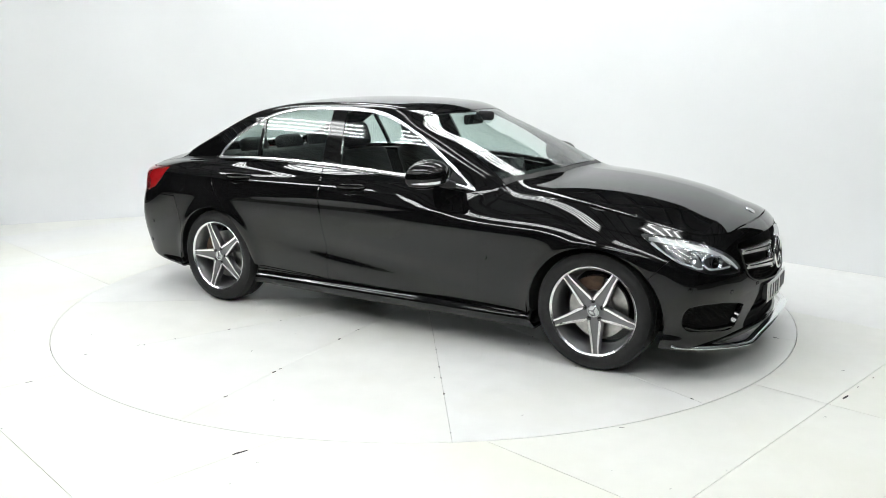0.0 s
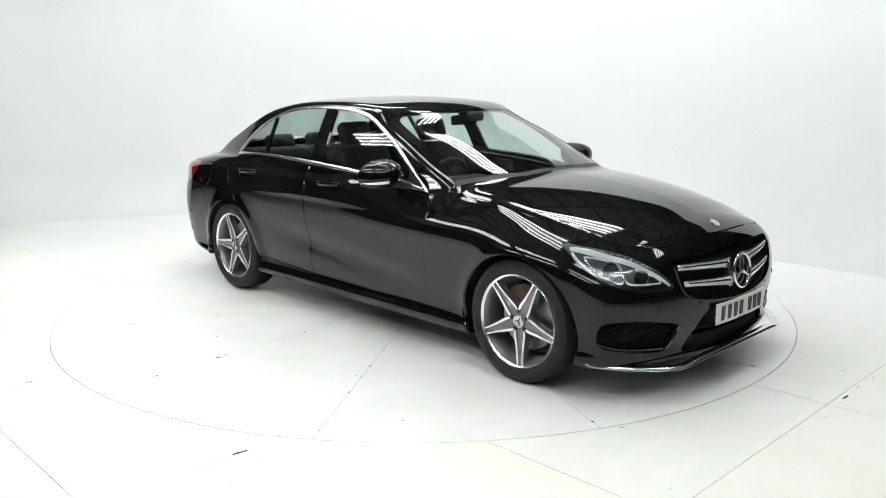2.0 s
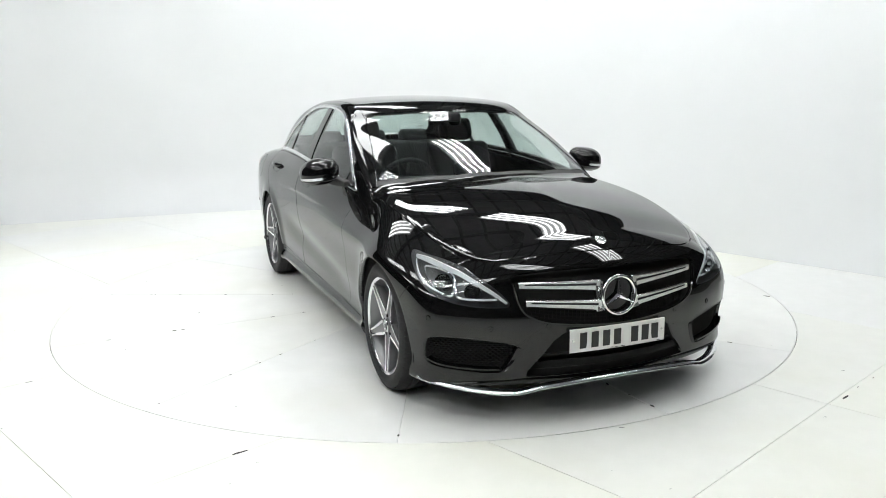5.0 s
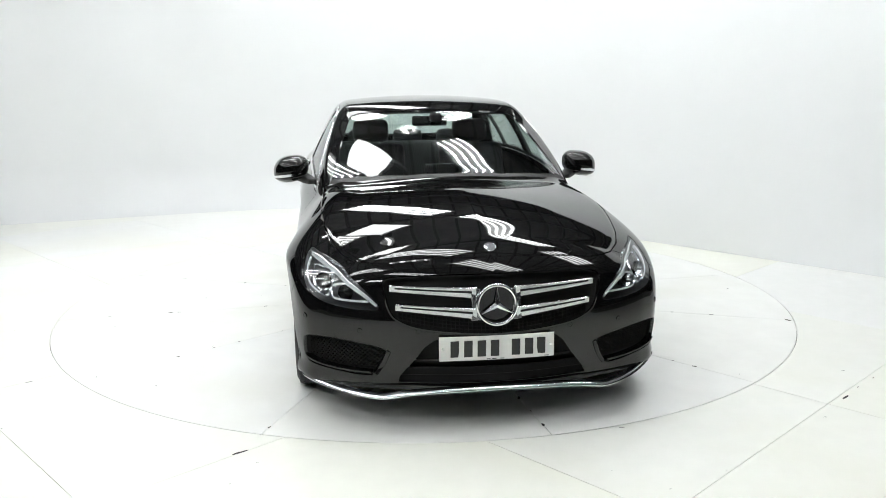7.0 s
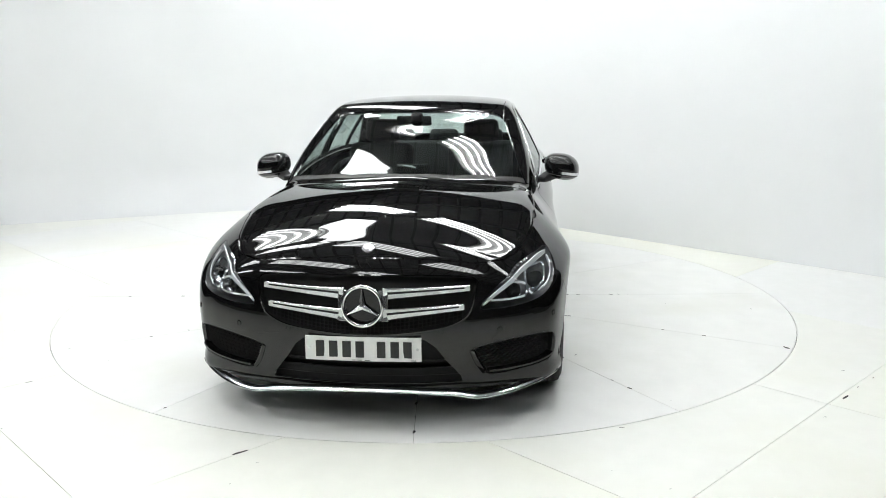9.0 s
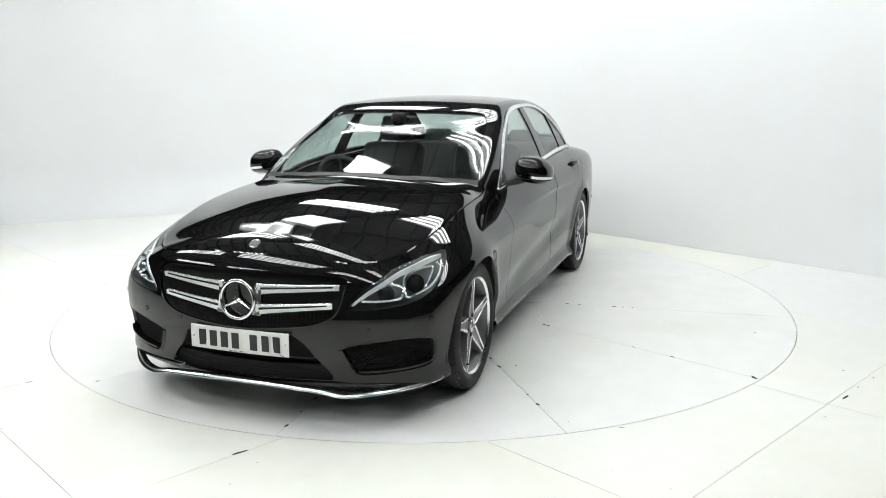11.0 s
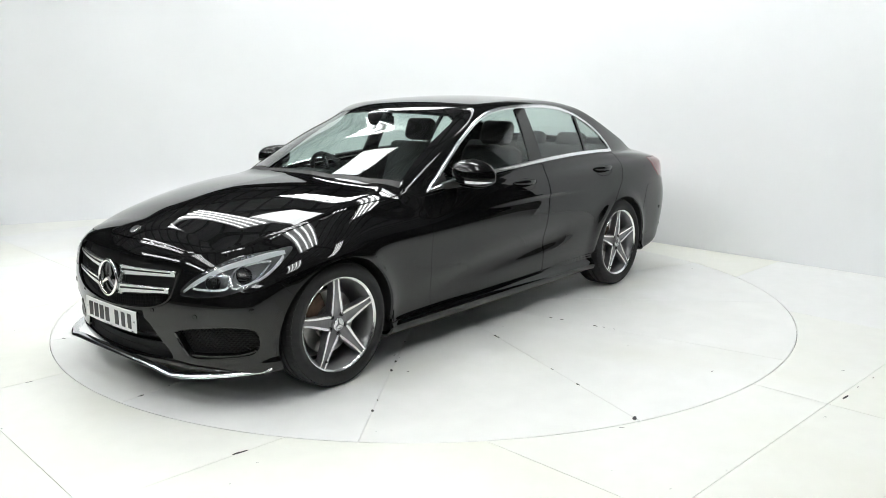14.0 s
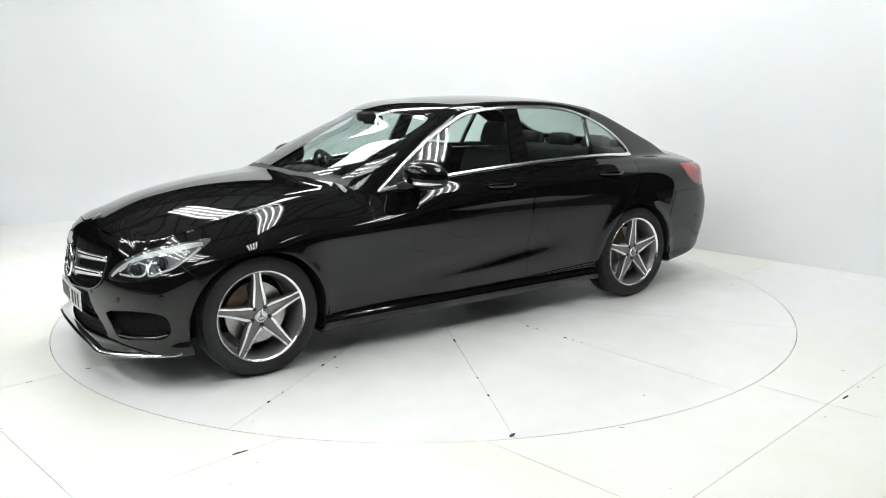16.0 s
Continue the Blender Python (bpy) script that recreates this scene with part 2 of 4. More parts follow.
def skin(p):
    """Below zero inside the car's outer skin."""
    x, y, z = p[..., 0], p[..., 1], p[..., 2]
    y = np.sqrt(y * y + 1e-5)
    # lower body
    w = PLAN(x) + SECTION(z)
    for cx in (1.42, -1.42):  # flared arches
        r = np.sqrt((x - cx) ** 2 + (z - .31) ** 2)
        w = w + .014 * np.exp(-((r - .36) / .055) ** 2) * (z > .15)
    r = np.sqrt((x - 1.42) ** 2 + (z - .31) ** 2)
    w = w + .016 * np.exp(-((r - .37) / .10) ** 2) * np.clip((z - .2) / .2, 0, 1)  # front fender blister
    # shoulder that rolls in towards the windscreen, and the falling crease under it
    lean = np.clip((x + .15) / 1.05, 0, 1)
    lean = lean * lean * (3 - 2 * lean)
    w = w - (.06 + .54 * lean) * bend(z - .735 + .02 * (x - .7), .10)
    # lower crease that rises towards the rear wheel
    w = w - .021 * np.exp(-((z - .365 - .105 * (.7 - x)) / .080) ** 2) * np.exp(-((x + .05) / .78) ** 4)
    side = y - w
    front = (x - NOSE(z) + NOSE_PLAN(y)) * .9
    rear = (TAIL(z) + TAIL_PLAN(y) - x) * .9
    crown = CROWN(x) * y * y * np.where(x > .6, .9 - .2 * np.clip((x - .6) / .3, 0, 1) + .19 * y * y, 1.0)
    # hood: a fine ridge along the middle, and a raised edge from which it falls to the fender
    on = np.clip((x - .70) / .25, 0, 1) * np.clip((2.12 - x) / .2, 0, 1)
    edge = HOOD_EDGE(x)
    crown = crown + on * (.030 * np.sqrt(y * y + 1e-4) - .002 * np.exp(-(np.minimum(y - edge, 0) / .10) ** 2) + .22 * bend(y - edge, .012))
    top = z - DECK(x) + crown
    bottom = KEEL(x) - z
    kt = .05 + .05 * np.clip((x - 1.0) / .6, 0, 1) + .03 * np.clip((-1.7 - x) / .4, 0, 1)
    low = smax(smax(front, side, .10), smax(rear, side, .12), .02)
    low = smax(low, top, kt)
    low = smax(low, bottom, .05)
    # greenhouse
    h = z - 1.0
    wall = (y - (.808 - NARROW(x) - .42 * h - .35 * h * h * (h > 0))) * .92
    screen = (x - SCREEN(z) + .42 * y * y + .36 * y ** 4 + .02) * .42
    back = (BACKLIGHT(z) + .30 * y * y - x) * .45
    roof = z - ROOF(x) + .090 * y * y + .05 * y ** 4
    high = smax(smax(wall, roof, .060), smax(screen, back, .01), .028)
    high = smax(high, .80 - z, .02)
    return smin(low, high, .045)


def slope_of(p, e=.005):
    g = np.empty_like(p)
    for k in range(3):
        d = np.zeros(3)
        d[k] = e
        g[..., k] = (skin(p + d) - skin(p - d)) / (2 * e)
    return g


def settle(p, steps=3):
    """Moves places onto the skin."""
    for _ in range(steps):
        g = slope_of(p)
        p = p - (skin(p) / np.maximum((g * g).sum(-1), .05))[..., None] * g
    return p


# ---- the studio: a white cyclorama in a dark hall ----
RING = 2.5094
ACROSS, ALONG = Vector((.731, .682, 0)), Vector((.682, -.731, 0))  # across and along the side wall


def clip_flat(poly, keep):
    """Keeps the part of a flat polygon on the side where keep(x, y) > 0; straight cuts."""
    out = []
    for i, p in enumerate(poly):
        q = poly[(i + 1) % len(poly)]
        a, b = keep(*p), keep(*q)
        if a >= 0:
            out.append(p)
        if (a < 0) != (b < 0):
            t = a / (a - b)
            out.append((p[0] + (q[0] - p[0]) * t, p[1] + (q[1] - p[1]) * t))
    return out


def build_floor():
    bed = bmesh.new()
    bmesh.ops.create_grid(bed, x_segments=1, y_segments=1, size=14)
    bmesh.ops.translate(bed, verts=bed.verts, vec=(0, 0, -.03))
    floor = part("floor", bed, SEAM, None)
    tagged(floor, "white painted board floor with dirty joints and scuffs", "floor", kind="structure")
    size, gap = 1.48, .0016
    for i in range(-5, 7):
        for j in range(-6, 7):
            c0, c1 = -.04 + size * i, -.2 + 1.545 * j
            if (ACROSS * (c0 + .74) + ALONG * (c1 + .77) - Vector((-1.8, -1.0, 0))).length > 7.4:
                continue
            bm = bmesh.new()
            near = abs(c0 + .74) < 3.6 and abs(c1 + .77) < 3.6
            n = 24 if near else 1
            a = [c0 + gap + (size - 2 * gap) * k / n for k in range(n + 1)]
            b = [c1 + gap + (1.545 - 2 * gap) * k / n for k in range(n + 1)]
            for p in range(n):
                for q in range(n):
                    quad = []
                    for u, v in ((a[p], b[q]), (a[p + 1], b[q]), (a[p + 1], b[q + 1]), (a[p], b[q + 1])):
                        w = ACROSS * u + ALONG * v
                        quad.append((w.x, w.y))
                    if near:
                        quad = clip_flat(quad, lambda x, y: math.hypot(x, y) - RING - .005)
                    if len(quad) > 2:
                        bm.faces.new([bm.verts.new((x, y, 0)) for x, y in quad])
            if not bm.faces:
                bm.free()
                continue
            bmesh.ops.remove_doubles(bm, verts=bm.verts, dist=1e-4)
            rim = [e for e in bm.edges if e.is_boundary]
            r = bmesh.ops.extrude_edge_only(bm, edges=rim)
            bmesh.ops.translate(bm, verts=[g for g in r["geom"] if isinstance(g, bmesh.types.BMVert)], vec=(0, 0, -.02))
            part("panel", bm, FLOOR_PAINT, floor)
    return floor


def build_turntable():
    base = lathe([(-.029, .02), (-.012, .02), (-.012, RING - .05), (-.029, RING - .05)], 96)
    bmesh.ops.rotate(base, verts=base.verts, matrix=Matrix.Rotation(math.pi / 2, 3, "X"))
    for v in base.verts:
        v.co.z = -abs(v.co.z)
    ob = part("turntable", base, SEAM, None)
    tagged(ob, "large round white turntable of wedge boards set in floor", "turntable")
    n, m = 12, 14
    for k in range(n):
        bm = bmesh.new()
        a0, a1 = radians(5.5 + 30 * k), radians(35.5 + 30 * k)
        rows = []
        for i in range(9):
            r = .14 + (RING - .14) * i / 8
            g = .0014 / r
            rows.append([bm.verts.new((r * math.cos(a0 + g + (a1 - a0 - 2 * g) * j / m), r * math.sin(a0 + g + (a1 - a0 - 2 * g) * j / m), 0)) for j in range(m + 1)])
        for p, q in zip(rows, rows[1:]):
            for j in range(m):
                bm.faces.new((p[j], p[j + 1], q[j + 1], q[j]))
        rim = [e for e in bm.edges if e.is_boundary]
        r = bmesh.ops.extrude_edge_only(bm, edges=rim)
        bmesh.ops.translate(bm, verts=[g for g in r["geom"] if isinstance(g, bmesh.types.BMVert)], vec=(0, 0, -.011))
        part("board", bm, TABLE_PAINT, ob)
    hub = lathe([(0, .001), (0, .138), (-.01, .138)], 48)
    bmesh.ops.rotate(hub, verts=hub.verts, matrix=Matrix.Rotation(math.pi / 2, 3, "X"))
    for v in hub.verts:
        v.co.z = -abs(v.co.z)
    part("hub_plate", hub, TABLE_PAINT, ob)
    rnd = random.Random(5)

    def scuff(x, y, s, a):
        bm = bmesh.new()
        pts = [(s * (1 + .4 * rnd.random()) * math.cos(t), s * .35 * (1 + .8 * rnd.random()) * math.sin(t)) for t in [2 * math.pi * q / 9 for q in range(9)]]
        top = [bm.verts.new((x + u * math.cos(a) - v * math.sin(a), y + u * math.sin(a) + v * math.cos(a), .0012)) for u, v in pts]
        bm.faces.new(top)
        part("scuff", bm, SCUFF, ob)
    scuff(1.03, 2.25, .02, .4)
    for t in (5.5, 35.5, 65.5, 95.5, -24.5, -54.5, -84.5, -114.5):  # chips along the joints
        for _ in range(5):
            r = rnd.uniform(.9, 2.45)
            scuff(r * math.cos(radians(t)), r * math.sin(radians(t)), rnd.uniform(.006, .016), radians(t) + rnd.uniform(-.3, .3))
    for _ in range(26):
        t, r = rnd.uniform(0, 6.28), rnd.uniform(.8, 2.4)
        scuff(r * math.cos(t), r * math.sin(t), rnd.uniform(.003, .008), rnd.uniform(0, 3))
    return ob


def floor_marks(floor):
    rnd = random.Random(8)
    spots = [(2.07, -2.06, .030, .75), (-.8, -2.58, .030, .65), (.88, -2.38, .012, 0), (-2.1, -1.70, .016, .6), (2.35, -1.8, .012, .75), (2.2, -1.93, .010, .75)]
    for _ in range(34):
        a, r = rnd.uniform(-2.9, -.2), rnd.uniform(2.6, 3.6)
        spots.append((r * math.cos(a), r * math.sin(a), rnd.uniform(.003, .009), rnd.uniform(0, 3)))
    for x, y, s, a in spots:
        bm = bmesh.new()
        pts = [(s * (1 + .4 * rnd.random()) * math.cos(t), s * .16 * (1 + .9 * rnd.random()) * math.sin(t)) for t in [2 * math.pi * q / 10 for q in range(10)]]
        bm.faces.new([bm.verts.new((x + u * math.cos(a) - v * math.sin(a), y + u * math.sin(a) + v * math.cos(a), .0012)) for u, v in pts])
        part("scuff", bm, SCUFF, floor)


def build_walls():
    # plan of the cyclorama, from behind the camera's left side round to its right
    plan = [(-5.2, 3.56), (-4.95, 3.66), (-2.9, 4.45), (-1.75, 4.75), (-.9, 4.72), (-.2, 4.45), (.35, 3.9)]
    for k in range(1, 7):
        w = ACROSS * 2.92 + ALONG * (-2.62 + .86 * k)
        plan.append((w.x, w.y))
    line = [Vector((x, y, 0)) for x, y in plan]
    pts = []
    for i in range(len(line) - 1):
        a, b, c, d = (line[min(max(i + k, 0), len(line) - 1)] for k in (-1, 0, 1, 2))
        for s in range(6):
            t = s / 6
            pts.append(.5 * (2 * b + (c - a) * t + (2 * a - 5 * b + 4 * c - d) * t * t + (3 * b - a - 3 * c + d) * t ** 3))
    pts.append(line[-1])
    bm = bmesh.new()
    rings = []
    for i, p in enumerate(pts):
        t = (pts[min(i + 1, len(pts) - 1)] - pts[max(i - 1, 0)]).normalized()
        inward = Vector((t.y, -t.x, 0))
        # soft cove at the far left, fading to a plain foot along the side wall
        k = min(max((.6 - p.x) / 1.6, 0), 1)
        cove = .004 + .5 * k
        ring = []
        for q in range(7):
            a = math.pi / 2 * q / 6
            ring.append(bm.verts.new(p + inward * cove * (1 - math.sin(a)) + Vector((0, 0, .0015 + cove * (1 - math.cos(a))))))
        ring.append(bm.verts.new(p + Vector((0, 0, 1.6))))
        ring.append(bm.verts.new(p + Vector((0, 0, 3.0))))
        ring.append(bm.verts.new(p - inward * .12 + Vector((0, 0, 3.0))))
        ring.append(bm.verts.new(p - inward * .12 + Vector((0, 0, .002))))
        rings.append(ring)
    for p, q in zip(rings, rings[1:]):
        for j in range(len(p) - 1):
            bm.faces.new((p[j], q[j], q[j + 1], p[j + 1]))
    w = part("wall_cyclorama", bm, WALL_PAINT, None, smooth=50)
    tagged(w, "seamless white studio backdrop wall, gently curved", "wall", kind="structure")
    # the dark hall behind the camera
    bm = bmesh.new()
    box(bm, (0, -9.1, 2.6), (20, .2, 5.2))
    w = part("wall_hall_back", bm, DARK_WALL, None)
    tagged(w, "dark unlit hall wall behind the camera", "wall", kind="structure")
    for nm, x in (("wall_hall_side_a", -10.1), ("wall_hall_side_b", 10.1)):
        bm = bmesh.new()
        box(bm, (x, 0, 2.6), (.2, 18, 5.2))
        tagged(part(nm, bm, DARK_WALL, None), "dark unlit hall side wall", "wall", kind="structure")
    bm = bmesh.new()
    box(bm, (0, 9.1, 2.6), (20, .2, 5.2))
    tagged(part("wall_hall_far", bm, DARK_WALL, None), "dark unlit hall wall behind the backdrop", "wall", kind="structure")
    bm = bmesh.new()
    box(bm, (0, 0, 5.25), (20.4, 18.4, .1))
    for f in bm.faces:
        f.tag = True
    for k in range(40):  # sheet ribs
        box(bm, (-9.8 + .5 * k, 0, 5.17), (.06, 18, .06))
    for k in range(8):  # purlins
        box(bm, (0, -8 + 2.2 * k, 5.06), (20, .12, .16))
    # ribs and purlins take the darker grey that carries their shading
    for f in bm.faces:
        f.material_index = 0 if f.tag else 1
    ceiling = part("ceiling", bm, CEILING_STEEL, None)
    ceiling.data.materials.append(PURLIN)
    tagged(ceiling, "grey ribbed steel ceiling with purlins", "ceiling", kind="structure")


def ceiling_light():
    bm = bmesh.new()
    box(bm, (0, 0, .05), (2.46, .66, .05), .008, 1)
    ob = part("ceiling_light", bm, LAMP_TRAY, None)
    tagged(ob, "four-tube fluorescent batten light hung from ceiling", "ceiling light", "ceiling lights")
    for k in range(4):
        bm = bmesh.new()
        rod(bm, (-1.18, -.24 + .16 * k, 0), (1.18, -.24 + .16 * k, 0), .024, 8)
        part("tube", bm, TUBE, ob)
    for x in (-.9, .9):
        bm = bmesh.new()
        rod(bm, (x, 0, .07), (x, 0, .95), .006, 6)
        part("hanger", bm, CEILING_STEEL, ob)
    return ob


def build_lights():
    first = None
    turn = math.degrees(math.atan2(ALONG.y, ALONG.x))
    for a in (-5.6, -3.2, -.8, 1.55):
        for b in (-2.95, .15, 3.25):
            w = ACROSS * (a if b < 3 else a - .6) + ALONG * b
            m = pose(w.x, w.y, 4.1, 0, 0, turn)
            if first is None:
                first = ceiling_light()
                first.matrix_world = m
            else:
                copy_thing(first, m)
    bm = bmesh.new()
    box(bm, (0, 0, .06), (1.06, .78, .10), .01, 1)
    ob = part("softbox", bm, LAMP_TRAY, None)
    tagged(ob, "rectangular white softbox lamp hung from ceiling", "softbox")
    bm = bmesh.new()
    box(bm, (0, 0, 0), (1.0, .72, .01))
    part("diffuser", bm, SOFTBOX, ob)
    bm = bmesh.new()
    rod(bm, (0, 0, .1), (0, 0, 1.1), .02, 8)
    part("hanger", bm, CEILING_STEEL, ob)
    ob.matrix_world = pose(-1.25, 1.2, 4.0, 0, 0, turn)


floor = build_floor()
turntable = build_turntable()
floor_marks(floor)
build_walls()
build_lights()

# ---- the skin as a mesh, and the cutting of it into panels ----
def skin_mesh(h=.015):
    lo, hi = np.array([-2.52, -.99, .10]), np.array([2.28, .99, 1.50])
    n = np.ceil((hi - lo) / h).astype(int) + 1
    ax = [lo[k] + h * np.arange(n[k]) for k in range(3)]
    f = np.empty(n)
    yy, zz = np.meshgrid(ax[1], ax[2], indexing="ij")
    for i, x in enumerate(ax[0]):
        f[i] = skin(np.stack([np.full_like(yy, x), yy, zz], -1))
    s = f < 0
    c = np.zeros(n - 1, int)
    for a in (0, 1):
        for b in (0, 1):
            for d in (0, 1):
                c += s[a:n[0] - 1 + a, b:n[1] - 1 + b, d:n[2] - 1 + d]
    cells = np.argwhere((c > 0) & (c < 8))
    index = -np.ones(n - 1, int)
    index[tuple(cells.T)] = np.arange(len(cells))
    v = settle(lo + h * (cells + .5), 4)
    v = np.clip(v, lo + h * (cells - .6), lo + h * (cells + 1.6))
    tris = []
    for k in range(3):
        o = [q for q in range(3) if q != k]
        sh = [slice(None)] * 3
        sl = [slice(None)] * 3
        sl[k], sh[k] = slice(0, -1), slice(1, None)
        e = np.argwhere(s[tuple(sl)] != s[tuple(sh)])
        e = e[(e[:, o[0]] > 0) & (e[:, o[1]] > 0) & (e[:, o[0]] < n[o[0]] - 1) & (e[:, o[1]] < n[o[1]] - 1)]
        up = s[tuple(e.T)]
        q = []
        for da, db in ((1, 1), (0, 1), (0, 0), (1, 0)):
            t = e.copy()
            t[:, o[0]] -= da
            t[:, o[1]] -= db
            q.append(index[tuple(t.T)])
        q = np.stack(q, 1)
        flip = up if k != 1 else ~up
        q[~flip] = q[~flip][:, ::-1]
        tris += [q[:, [0, 1, 2]], q[:, [0, 2, 3]]]
    return v, np.concatenate(tris)


def cut(v, t, f):
    """Keeps the part of a triangle mesh where f < 0."""
    val = f(v)
    val = np.where(np.abs(val) < 1e-6, 1e-6, val)
    ins = val < 0
    k = ins[t].sum(1)
    out = [t[k == 3]]
    mixed = t[(k == 1) | (k == 2)]
    if len(mixed):
        lone = np.where(ins[mixed].sum(1)[:, None] == 1, ins[mixed], ~ins[mixed])
        r = lone.argmax(1)
        m = mixed[np.arange(len(mixed))[:, None], (r[:, None] + np.arange(3)) % 3]
        one = ins[m[:, 0]]
        edges = np.concatenate([m[:, [0, 1]], m[:, [0, 2]]])
        key = np.sort(edges, 1)
        uniq, inv = np.unique(key, axis=0, return_inverse=True)
        inv = inv.reshape(-1)
        a, b = v[uniq[:, 0]], v[uniq[:, 1]]
        fa, fb = val[uniq[:, 0]], val[uniq[:, 1]]
        w = (fa / (fa - fb))[:, None]
        p = a + (b - a) * w
        base = len(v)
        v = np.concatenate([v, p])
        e1, e2 = base + inv[:len(m)], base + inv[len(m):]
        out.append(np.stack([m[one, 0], e1[one], e2[one]], 1))
        two = ~one
        out.append(np.stack([e1[two], m[two, 1], m[two, 2]], 1))
        out.append(np.stack([e1[two], m[two, 2], e2[two]], 1))
    t = np.concatenate(out)
    used, t = np.unique(t, return_inverse=True)
    return v[used], t.reshape(-1, 3)


def in_poly(points, plane):
    """Signed distance to a closed smooth or straight outline, below zero inside. plane maps places to (u, v)."""
    poly = np.array(points, float)
    a, b = poly, np.roll(poly, -1, 0)

    lo, hi = poly.min(0), poly.max(0)

    def f(p):
        q = plane(p)
        away = np.linalg.norm(np.maximum(np.maximum(lo - q, q - hi), 0), axis=1)
        near = away < .1
        if not near.all():  # far off, the distance to the outline's box will do
            out = away
            if near.any():
                out[near] = exact(q[near])
            return out
        return exact(q)

    def exact(q):
        best = np.full(len(q), 1e9)
        inside = np.zeros(len(q), bool)
        for s, e in zip(a, b):
            d = e - s
            w = q - s
            t = np.clip((w @ d) / (d @ d), 0, 1)
            best = np.minimum(best, np.hypot(*(w - t[:, None] * d).T))
            c = ((s[1] > q[:, 1]) != (e[1] > q[:, 1]))
            with np.errstate(divide="ignore", invalid="ignore"):
                cross = (e[0] - s[0]) * (q[:, 1] - s[1]) / (e[1] - s[1]) + s[0]
            inside ^= c & (q[:, 0] < cross)
        return np.where(inside, -best, best)
    return f


def smooth_outline(points, per=6):
    return [(q[0], q[1]) for q in spline([(a, b, 0) for a, b in points], per, True)]


def XZ(p):
    return p[:, [0, 2]]


def YZ(p):
    return np.stack([np.abs(p[:, 1]), p[:, 2]], 1)


def XY(p):
    return np.stack([p[:, 0], np.abs(p[:, 1])], 1)


def CORNER(p):
    return np.stack([(np.abs(p[:, 1]) - p[:, 0]) * .7071, p[:, 2]], 1)


both = lambda *fs: (lambda p: np.max([f(p) for f in fs], 0))
either = lambda *fs: (lambda p: np.min([f(p) for f in fs], 0))
no = lambda f: (lambda p: -f(p))
grow = lambda f, d: (lambda p: f(p) - d)
LEFT = lambda p: -p[:, 1]
RIGHT = lambda p: p[:, 1]
GAP = .0026

# outlines, in the car's own space
DLO = in_poly(smooth_outline([(.635, .922), (.54, .994), (.44, 1.068), (.25, 1.190), (.09, 1.272), (-.05, 1.328), (-.22, 1.364), (-.48, 1.378), (-.75, 1.374),
                              (-.95, 1.352), (-1.11, 1.308), (-1.25, 1.243), (-1.35, 1.175), (-1.43, 1.10), (-1.472, 1.035), (-1.462, 1.014),
                              (-1.2, 1.021), (-.85, 1.022), (-.47, 1.010), (.09, .978), (.4, .946), (.58, .922)]), XZ)
upper_side = lambda p: .40 - np.abs(p[:, 1])
GLAZED = both(DLO, upper_side)
SCREEN_AREA = both(in_poly([(-.01, .86), (.76, .86), (.692, .985), (.636, 1.12), (.564, 1.285), (.538, 1.320), (.49, 1.338), (.25, 1.353), (-.01, 1.356)], YZ),
                   lambda p: SCREEN(p[:, 2]) - .42 * p[:, 1] ** 2 - .36 * p[:, 1] ** 4 - .02 - .05 - p[:, 0])
BACK_AREA = both(in_poly([(-.01, 1.075), (.56, 1.095), (.60, 1.12), (.55, 1.28), (.50, 1.345), (.44, 1.365), (-.01, 1.375)], YZ), lambda p: p[:, 0] + 1.05)
HOOD = both(in_poly([(2.072, -.01), (2.066, .12), (2.05, .28), (2.018, .47), (1.985, .54), (1.92, .61), (1.82, .672), (1.70, .712), (1.5, .742), (1.2, .752), (.9, .742),
                     (.775, .735), (.80, .71), (.90, .55), (.985, .3), (1.005, -.01)], XY), lambda p: .62 - p[:, 2])
LAMP = both(in_poly(smooth_outline([(-.592, .759), (-.68, .752), (-.79, .737), (-.91, .708), (-1.03, .652), (-1.118, .568), (-1.06, .556), (-.96, .563), (-.856, .582),
                                    (-.74, .625), (-.65, .69)]), CORNER), lambda p: 1.4 - p[:, 0])
FOG = both(in_poly(smooth_outline([(-.735, .335), (-.752, .395), (-.80, .414), (-.90, .416), (-1.02, .404), (-1.145, .374), (-1.125, .31), (-1.085, .252), (-1.02, .247), (-.95, .254),
                                   (-.80, .272), (-.75, .295)]), CORNER), lambda p: 1.5 - p[:, 0])
GRILLE = both(in_poly(smooth_outline([(-.2, .712), (0, .712), (.2, .711), (.40, .703), (.49, .688), (.495, .64), (.475, .56), (.43, .508), (.35, .478), (.2, .460), (0, .452), (-.2, .460)]), YZ),
              lambda p: 1.9 - p[:, 0])
INTAKE = both(in_poly([(-.01, .437), (.27, .430), (.32, .39), (.36, .33), (.43, .245), (.435, .222), (-.01, .222)], YZ), lambda p: 1.9 - p[:, 0])
TAIL_LAMP = both(in_poly([(-1.935, .938), (-2.1, .93), (-2.5, .925), (-2.5, .76), (-2.18, .752), (-2.06, .79), (-1.985, .85)], XZ), lambda p: .42 - np.abs(p[:, 1]), lambda p: p[:, 0] + 1.9)
ARCH = either(*[(lambda p, c=c: np.maximum(np.hypot((p[:, 0] - c) / 1.05, p[:, 2] - .312) - .370, .55 - np.abs(p[:, 1]))) for c in (1.42, -1.42)])
flank = lambda p: .62 - np.abs(p[:, 1])
